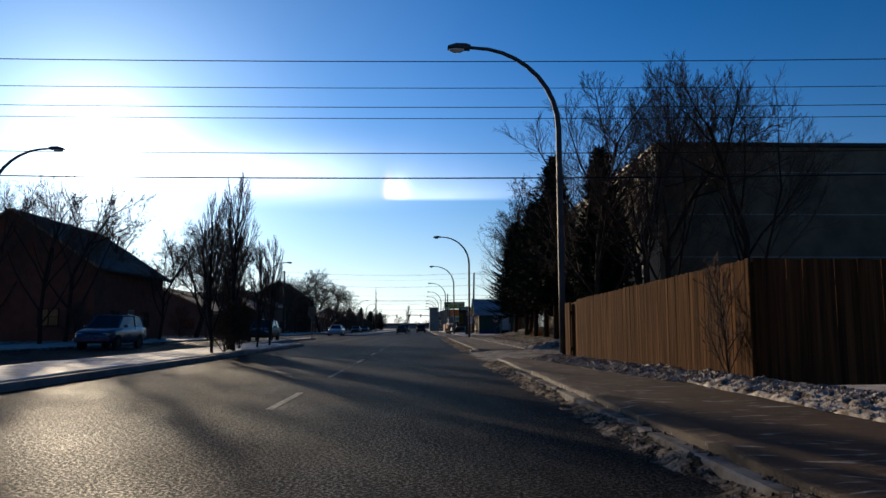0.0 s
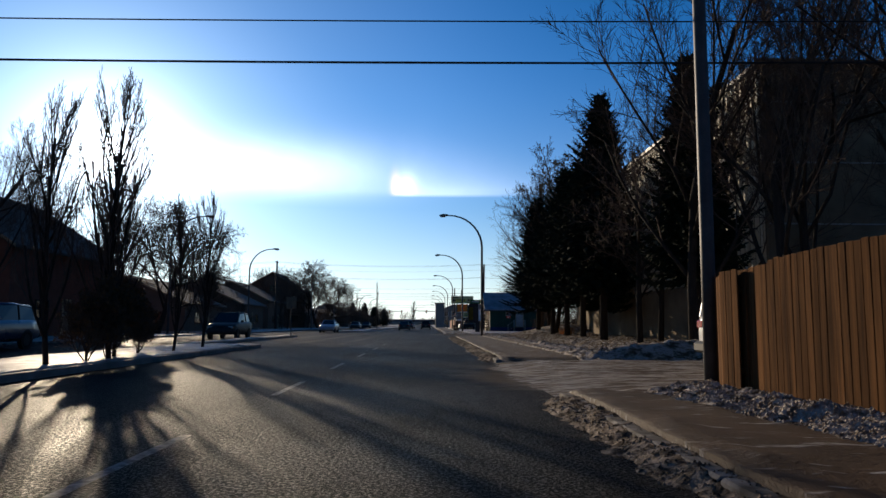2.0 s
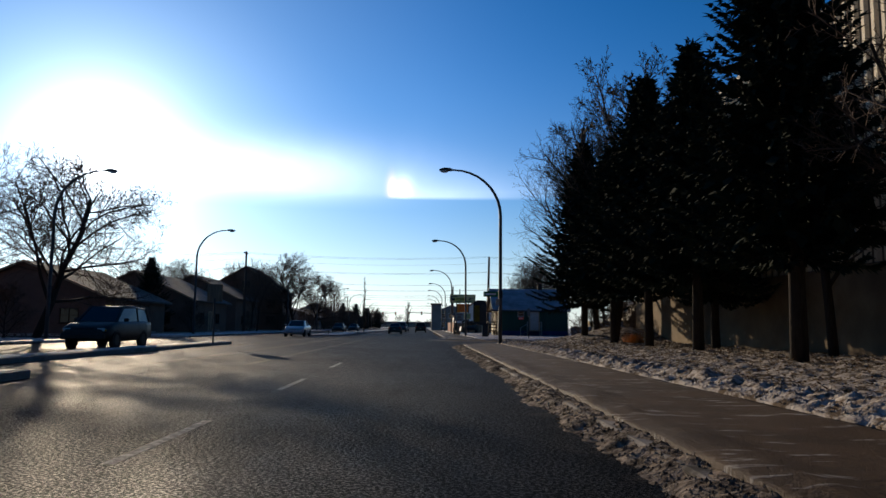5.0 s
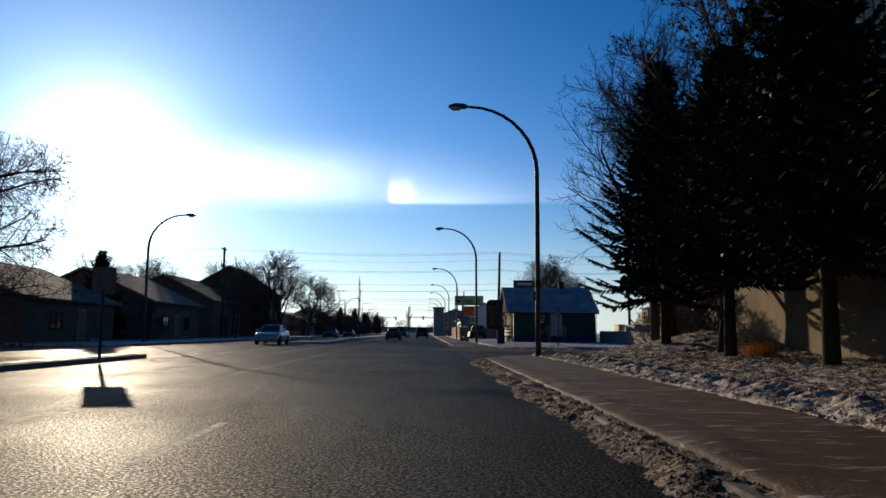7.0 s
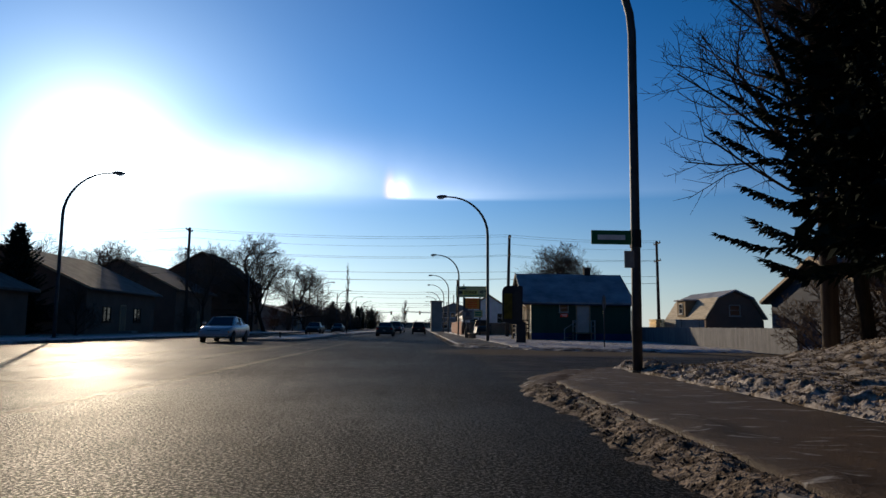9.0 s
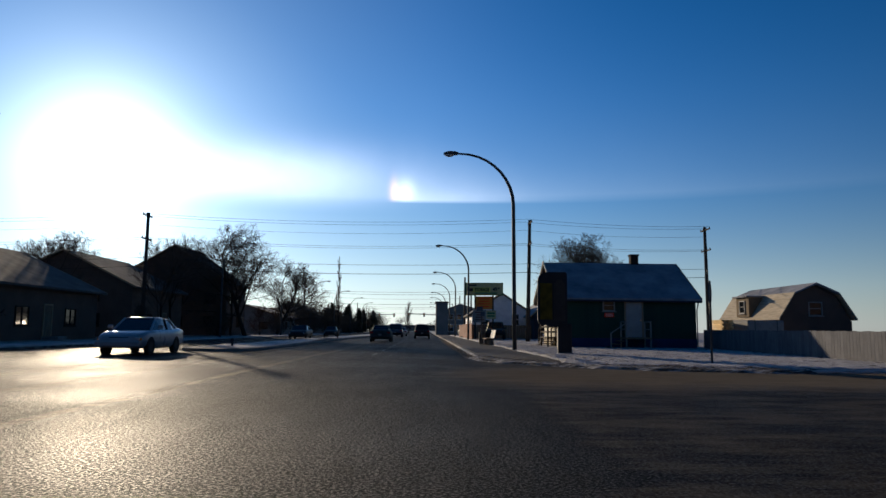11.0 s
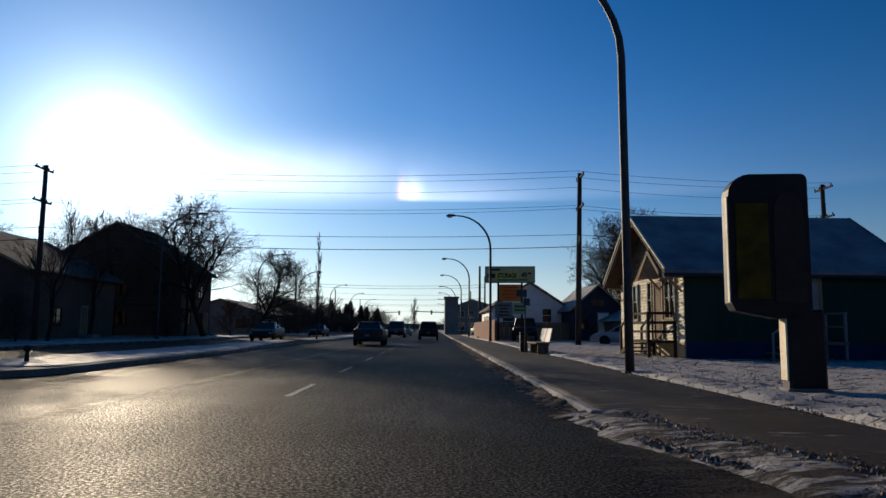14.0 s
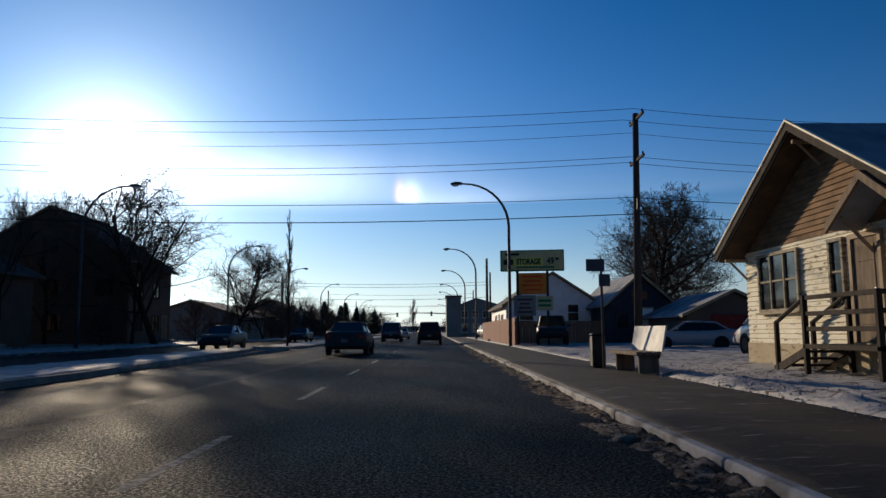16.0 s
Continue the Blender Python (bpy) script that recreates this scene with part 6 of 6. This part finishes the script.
vehicle("sedan", "car", pose(-3.85, 126.5, 0.0, 0, 0, 0), PAINT_MAROON, "dark salt-dusted sedan driving in the inner lane")
vehicle("suv", "car", pose(-0.45, 151.0, 0.0, 0, 0, 0), PAINT_BLACK, "black sport utility vehicle driving ahead")
vehicle("van", "van", pose(-4.3, 166.0, 0.0, 0, 0, 0), PAINT_BLUE, "dark minivan in the inner lane")
vehicle("sedan", "car", pose(-4.2, 186.0, 0.0, 0, 0, 0), PAINT_SILVER, "silver sedan in the inner lane far ahead")
vehicle("suv", "car", pose(-13.0, 57.0, 0.0, 0, 0, 180), PAINT_BLACK, "dark sport utility vehicle coming towards the camera")
vehicle("sedan", "car", pose(-13.0, 138.0, 0.0, 0, 0, 180), PAINT_BLACK, "dark sedan in the oncoming lane")
vehicle("sedan", "car", pose(-11.4, 92.6, 0.0, 0, 0, 180), PAINT_SILVER, "silver sedan in the oncoming lane at the crossing")
vehicle("sedan", "car", pose(-13.5, 166.0, 0.0, 0, 0, 180), PAINT_BLACK, "dark sedan in the oncoming lane by the median")
vehicle("suv", "car", pose(-16.2, 36.0, 0.0, 0, 0, 180), PAINT_BLUE, "dark parked car at the west kerb", "parked cars")
vehicle("van", "van", pose(7.85, 22.4, 0.10, 0, 0, -92), PAINT_WHITE, "white snow-dusted van parked in the driveway behind the fence", "parked cars")
vehicle("sedan", "car", pose(13.4, 131.0, 0.02, 0, 0, 74), PAINT_SILVER, "silver car parked in front of the garage", "parked cars")
vehicle("pickup", "pickup_truck", pose(7.6, 140.5, 0.14, 0, 0, 172), PAINT_BLACK, "dark pickup truck parked under the sign", "parked cars")
for k, (y, p) in enumerate(((176, PAINT_SILVER), (186, PAINT_WHITE), (196, PAINT_BLACK))):
    vehicle("suv", "car", pose(7.2, y, 0.14, 0, 0, 10), p, "car parked in the lot past the brown fence", "parked cars")
vehicle("van", "van", pose(12.4, 118.6, 0.13, 0, 0, 4), PAINT_SILVER, "grey van parked behind the corner house", "parked cars")

# ---------------------------------------------------------------- street things, east side


def board_fence(name, a, b, h0, h1, zb, mat_, label, width=0.14, gap=0.003, group="", z1=None):
    """Upright boards nailed on two rails between posts, from a to b."""
    ob = thing(name, pose(0, 0, 0), label, "fence", group)
    a, b = Vector(a), Vector(b)
    L = (b - a).length
    d = (b - a) / L
    ang = math.atan2(d.y, d.x)
    rng = random.Random(int(L * 100))
    base = Geo().box((0, 0, 0.5), (width, 0.02, 1.0), 0, 0.004).mesh("board", mat_)
    n = int(L / (width + gap))
    for k in range(n):
        u = (k + 0.5) / n
        h = h0 + (h1 - h0) * u + rng.uniform(-0.012, 0.012)
        p = a + (b - a) * u
        o = part("board", base, mat_, ob)
        z = zb + ((z1 - zb) * u if z1 is not None else 0)
        o.matrix_basis = pose(p.x, p.y, z, rng.uniform(-0.12, 0.12), rng.uniform(-0.4, 0.4), math.degrees(ang)) @ pose(0, rng.uniform(-0.0012, 0.0012), 0) @ Matrix.Diagonal((rng.uniform(0.975, 1.0), 1, h, 1))
    side = Vector((-d.y, d.x)) * 0.06
    for f in (0.2, 0.82):
        p0, p1 = a + side, b + side
        part("rail", Geo().tube([(p0.x, p0.y, zb + h0 * f), (p1.x, p1.y, zb + h1 * f)], 0.045, 4), mat_, ob)
    m = max(2, int(L / 2.4) + 1)
    for k in range(m):
        p = a + (b - a) * k / (m - 1) + side * 1.9
        h = h0 + (h1 - h0) * k / (m - 1)
        part("post", Geo().box((p.x, p.y, zb + h / 2 - 0.1), (0.1, 0.1, h + 0.1), ang, 0.01), mat_, ob)
    return ob


def sign_text(parent, text, size, at, face, material, align="CENTER", narrow=1.0):
    cu = bpy.data.curves.new("lettering", "FONT")
    cu.body, cu.size, cu.align_x, cu.align_y, cu.extrude = text, size, align, "CENTER", 0.006
    cu.offset = 0.022
    cu.materials.append(material)
    tmp = bpy.data.objects.new("lettering", cu)
    me = bpy.data.meshes.new_from_object(tmp)
    bpy.data.objects.remove(tmp)
    ob = new("lettering", me)
    ob.parent = parent
    ob.matrix_basis = pose(*at, 90, 0, TURN[face]) @ Matrix.Diagonal((narrow, 1, 1, 1))
    return ob


# storage sign on two posts
sg = thing("pylon_sign", pose(6.2, 139.0, 0.14, 0, 0, -8), "tall roadside sign with yellow, orange and white panels", "sign")
for x in (-0.95, 0.95):
    part("post", Geo().box((x, 0, 2.4), (0.16, 0.16, 4.8), 0, 0.02), DARK_METAL, sg)
top = part("panel", Geo().box((0, 0, 5.32), (3.9, 0.35, 1.2), 0, 0.03), SIGN_YELLOW, sg, "yellow panel with dark lettering")
part("panel_frame", Geo().box((0, 0.02, 5.32), (4.05, 0.3, 1.35), 0, 0.03), SIGN_GREEN, sg)
sign_text(top, "STORAGE", 0.50, (-0.22, -0.182, 5.22), "-y", SIGN_INK, narrow=0.70)
part("text_bar", Geo().box((-1.5, -0.18, 5.22), (0.62, 0.012, 0.34)), SIGN_INK, top)
part("panel_stripe", Geo().box((-0.30, -0.177, 5.22), (1.95, 0.008, 0.52)), SIGN_LEMON, top, "brighter yellow stripe")
sign_text(top, "49", 0.56, (1.16, -0.182, 5.26), "-y", SIGN_INK, narrow=0.8)
part("text_bar", Geo().box((1.58, -0.18, 5.40), (0.22, 0.012, 0.16)), SIGN_INK, top)
part("text_bar", Geo().box((-1.25, -0.18, 5.72), (0.9, 0.012, 0.16)), SIGN_INK, top)
part("text_bar", Geo().box((0.2, -0.18, 4.88), (2.4, 0.012, 0.12)), SIGN_GREEN, top)
og = part("panel", Geo().box((0, -0.02, 3.85), (1.75, 0.25, 1.35), 0, 0.03), SIGN_ORANGE, sg, "orange panel")
for k in range(4):
    part("text_bar", Geo().box((0.0, -0.15, 3.45 + 0.28 * k), (1.1 + 0.2 * (k % 2), 0.01, 0.1)), SIGN_RED, og)
wp = part("panel", Geo().box((-0.5, -0.02, 2.45), (1.4, 0.22, 1.3), 0, 0.03), GREY_PAINT, sg, "greyed white panel with red marks")
for k in range(4):
    part("text_bar", Geo().box((-0.5, -0.135, 2.05 + 0.26 * k), (0.95 - 0.18 * (k % 3), 0.01, 0.12)), BRICK_RED, wp)
yp = part("panel", Geo().box((0.75, -0.02, 2.6), (1.05, 0.2, 0.9), 0, 0.03), SIGN_YELLOW, sg, "yellow panel")
for k in range(2):
    part("text_bar", Geo().box((0.75, -0.125, 2.45 + 0.3 * k), (0.8, 0.01, 0.16)), SIGN_GREEN, yp)

# bus stop: bench, bin, sign post
bn = thing("bench", pose(4.08, 108.6, 0.15, 0, 0, 3), "concrete and wood bus bench with a pale advert back", "bench")
for y in (-0.72, 0.72):
    part("leg", Geo().box((0.0, y, 0.18), (0.40, 0.09, 0.36), 0, 0.02), OLD_WOOD, bn)
for k in range(3):
    part("seat_slat", Geo().box((-0.22 + 0.17 * k, 0, 0.39), (0.15, 1.8, 0.07), 0, 0.01), OLD_WOOD, bn)
back = Geo().prism([(0.20, 0.43), (0.24, 0.43), (0.34, 0.93), (0.30, 0.93)], -0.90, 0.90, 1)
part("backrest", back, BENCH_BOARD, bn, "pale advert board")
for y in (-0.75, 0.75):
    part("brace", Geo().tube([(0.19, y, 0.3), (0.35, y, 0.88)], 0.03, 6), DARK_METAL, bn)
can = thing("litter_bin", pose(3.75, 110.6, 0.15), "dark square litter bin beside the bus stop post", "litter bin")
part("body", Geo().box((0, 0, 0.36), (0.31, 0.31, 0.72), 0, 0.03), DARK_METAL, can)
part("lid", Geo().box((0, 0, 0.745), (0.34, 0.34, 0.06), 0, 0.03), PLASTIC, can)
bs = thing("bus_stop_sign", pose(3.72, 109.9, 0.15), "thin steel post with two dull blue bus stop signs", "sign")
part("post", Geo().tube([(0, 0, 0), (0, 0, 2.48)], 0.03, 8), STEEL, bs)
part("sign_plate", Geo().box((-0.14, -0.04, 2.31), (0.42, 0.02, 0.28), 0, 0.008), SIGN_DULL, bs)
part("sign_plate", Geo().box((0.06, -0.04, 1.97), (0.26, 0.02, 0.28), 0, 0.008), SIGN_DULL, bs)

# advertising pillar with a rounded hood
ap = thing("advert_pillar", pose(5.6, 92.7, 0.12, 0, 0, -6), "dark blue-grey advertising pillar with a dull yellow panel", "sign")
ped = part("pedestal", Geo().box((0.24, 0, 0.62), (0.56, 0.34, 1.24), 0, 0.04), PILLAR_METAL, ap)
# sunlight on the pedestal's left face, put in as a cream colour
part("side_panel", Geo().box((-0.05, 0, 0.66), (0.03, 0.27, 1.0), 0, 0.01), CREAM, ped, "cream face standing for the sunlit side")
part("footing", Geo().box((0.24, 0, 0.0), (0.64, 0.42, 0.10), 0, 0.02), CONCRETE, ap)
prof = [(-0.86, 1.34), (-0.80, 1.22), (-0.20, 1.10), (0.30, 1.10), (0.34, 1.14)]
prof += [(0.24 + 0.10 * math.cos(radians(a)), 3.26 + 0.10 * math.sin(radians(a))) for a in (0, 30, 60, 90)]
prof += [(-0.52 + 0.34 * math.cos(radians(a)), 3.02 + 0.34 * math.sin(radians(a))) for a in (90, 108, 126, 144, 162, 180)]
part("hood", Geo().prism(prof, -0.17, 0.17, 1), PILLAR_METAL, ap)
# bright sunlit line down the hood's left edge, put in as a cream strip
part("edge_strip", Geo().box((-0.868, -0.10, 2.18), (0.02, 0.10, 1.66), 0, 0.006), CREAM, ap, "pale strip standing for the sunlit edge")
part("front_panel", Geo().box((-0.52, -0.182, 2.15), (0.50, 0.03, 1.5), 0, 0.012), HOOD_FACE, ap, "dull yellow front panel")
arch = [(-0.20, 1.35), (0.26, 1.35), (0.26, 2.7)] + [(0.03 + 0.23 * math.cos(radians(a)), 2.7 + 0.38 * math.sin(radians(a))) for a in (30, 60, 90, 120, 150)] + [(-0.20, 2.7)]
part("arched_panel", Geo().prism(arch, -0.192, -0.166, 1), DARK_METAL, ap, "dark arched inlay")

# signs on the corner lamp and the stop sign seen from behind
st = thing("street_name_sign", pose(4.27, 64.8, 2.0), "green street name blade on the lamp post", "sign")
part("blade", Geo().box((-0.52, -0.12, 0.78), (0.8, 0.03, 0.28), 0, 0.01), SIGN_GREEN, st)
part("text_bar", Geo().box((-0.52, -0.138, 0.78), (0.55, 0.006, 0.1)), WHITE, st)
part("clamp", Geo().tube([(0, 0, 0.6), (0, 0, 0.95)], 0.12, 10), DARK_METAL, st)
part("side_plate", Geo().box((-0.16, -0.1, 0.35), (0.2, 0.03, 0.34), 0, 0.01), GREY_PAINT, st)
sp2 = thing("stop_sign", pose(8.7, 84.6, 0.1, 0, 0, -29), "thin steel sign post at the side street seen edge on", "sign")
part("post", Geo().tube([(0, 0, 0), (0, 0, 2.5)], 0.035, 8), STEEL, sp2)
part("sign_plate", Geo().tube([(-0.012, 0, 2.15), (0.012, 0, 2.15)], 0.36, 8), SIGN_DULL, sp2)
kr = thing("median_sign", pose(-9.6, 60.2, 0.12), "dark sign board on a post at the median nose", "sign")
part("post", Geo().tube([(0, 0, 0), (0, 0, 2.1)], 0.045, 8), STEEL, kr)
part("sign_plate", Geo().box((0, 0, 2.35), (0.72, 0.04, 0.82), 0, 0.02), OLD_WOOD, kr, "brown back of the sign board")

mk = thing("median_marker", pose(-9.4, 98.6, 0.14), "short dark marker post at the snowy median nose", "marker post")
part("post", Geo().tube([(0, 0, 0), (0, 0, 0.30)], 0.05, 10), DARK_METAL, mk, smooth=True)
part("cap", Geo().tube([(0, 0, 0.28), (0, 0, 0.31), (0, 0, 0.39), (0, 0, 0.42)], [0.06, 0.085, 0.085, 0.04], 10), PLASTIC, mk, smooth=True)

# far traffic signals
for x, sx, y in ((3.6, -1, 300.0), (-21.0, 1, 312.0)):
    ts = thing("traffic_signal", pose(x, y, 0.1), "steel traffic signal mast with an arm over the road", "traffic signal", "traffic signals")
    part("mast", Geo().tube([(0, 0, 0), (0, 0, 6.6)], [0.14, 0.1], 8), STEEL, ts)
    part("arm", Geo().tube([(0, 0, 6.0), (sx * 10.0, 0, 6.3)], [0.15, 0.10], 8), STEEL, ts)
    for k in (4.5, 9.6):
        hd = part("signal_head", Geo().box((sx * k, -0.2, 6.0), (0.55, 0.3, 1.3), 0, 0.03), PLASTIC, ts)
        for j in range(3):
            part("signal_lens", Geo().tube([(sx * k, -0.34, 5.62 + 0.38 * j), (sx * k, -0.38, 5.62 + 0.38 * j)], 0.15, 10), (SIGN_GREEN, LAMP_AMBER, LAMP_RED)[j], hd)

# lumber stack in the yard beyond the house
ls = thing("lumber_stack", pose(19.6, 110.6, 1.0, 0, 0, -7), "stack of fresh yellow lumber boards behind the yard fence", "lumber")
bl = Geo().box((0, 0, 0), (0.2, 2.9, 0.07), 0, 0.006).mesh("plank", LUMBER)
for k in range(11):
    for j in range(3):
        part("plank", bl, LUMBER, ls).location = (0.24 * j + 0.03 * math.sin(k * 1.7), 0.14 * math.sin(k * 2.1 + j), 0.085 * k)
for y in (-1.2, 1.2):
    part("trestle", Geo().box((0.3, y, -0.48), (0.9, 0.2, 0.86), 0, 0.02), OLD_WOOD, ls)
wr = thing("wrapped_stack", pose(22.0, 110.2, 0.1, 0, 0, 9), "pale wrapped stack of building material beside the lumber", "lumber")
part("wrap", Geo().box((0, 0, 1.3), (2.6, 2.2, 0.95), 0, 0.06), GREY_PAINT, wr, "dull pale wrapping")
for x in (-0.8, 0.8):
    part("strap", Geo().box((x, 0, 1.3), (0.05, 2.23, 0.98), 0, 0.05), DARK_METAL, wr)
    part("trestle", Geo().box((x, 0, 0.4), (0.2, 1.8, 0.86), 0, 0.02), OLD_WOOD, wr)

# fences last, board by board
board_fence("board_fence", (4.13, 17.75), (5.08, 9.5), 1.66, 1.98, 0.14, CEDAR, "orange-brown cedar board fence along the snowy pavement", 0.105)
board_fence("board_fence", (4.05, 18.95), (4.09, 18.5), 1.60, 1.62, 0.14, CEDAR, "short end piece of the cedar board fence beside the lamp")
board_fence("fence_gate", (4.18, 18.85), (4.23, 17.70), 1.58, 1.64, 0.14, CEDAR, "narrow cedar gate set back between the fence boards")
board_fence("board_fence", (5.15, 22.2), (4.12, 19.05), 1.62, 1.60, 0.12, CEDAR, "cedar board fence turning back along the driveway")
board_fence("board_fence", (5.12, 9.44), (22.0, 10.8), 1.98, 2.0, 0.14, CEDAR, "orange-brown cedar board fence running back from the street", 0.14, -0.005)
board_fence("brown_fence", (4.75, 165.0), (4.75, 136.5), 1.7, 1.7, 0.1, FENCE_BROWN, "reddish brown board fence along the pavement", 0.28)
board_fence("yard_fence", (16.3, 104.6), (14.4, 77.8), 1.15, 1.05, 0.05, FENCE_GREY, "low grey board fence round the corner yard", 0.22)
board_fence("dark_fence", (5.4, 146.6), (13.6, 146.0), 1.6, 1.6, 0.1, OLD_WOOD, "dark board fence behind the sign", 0.25)
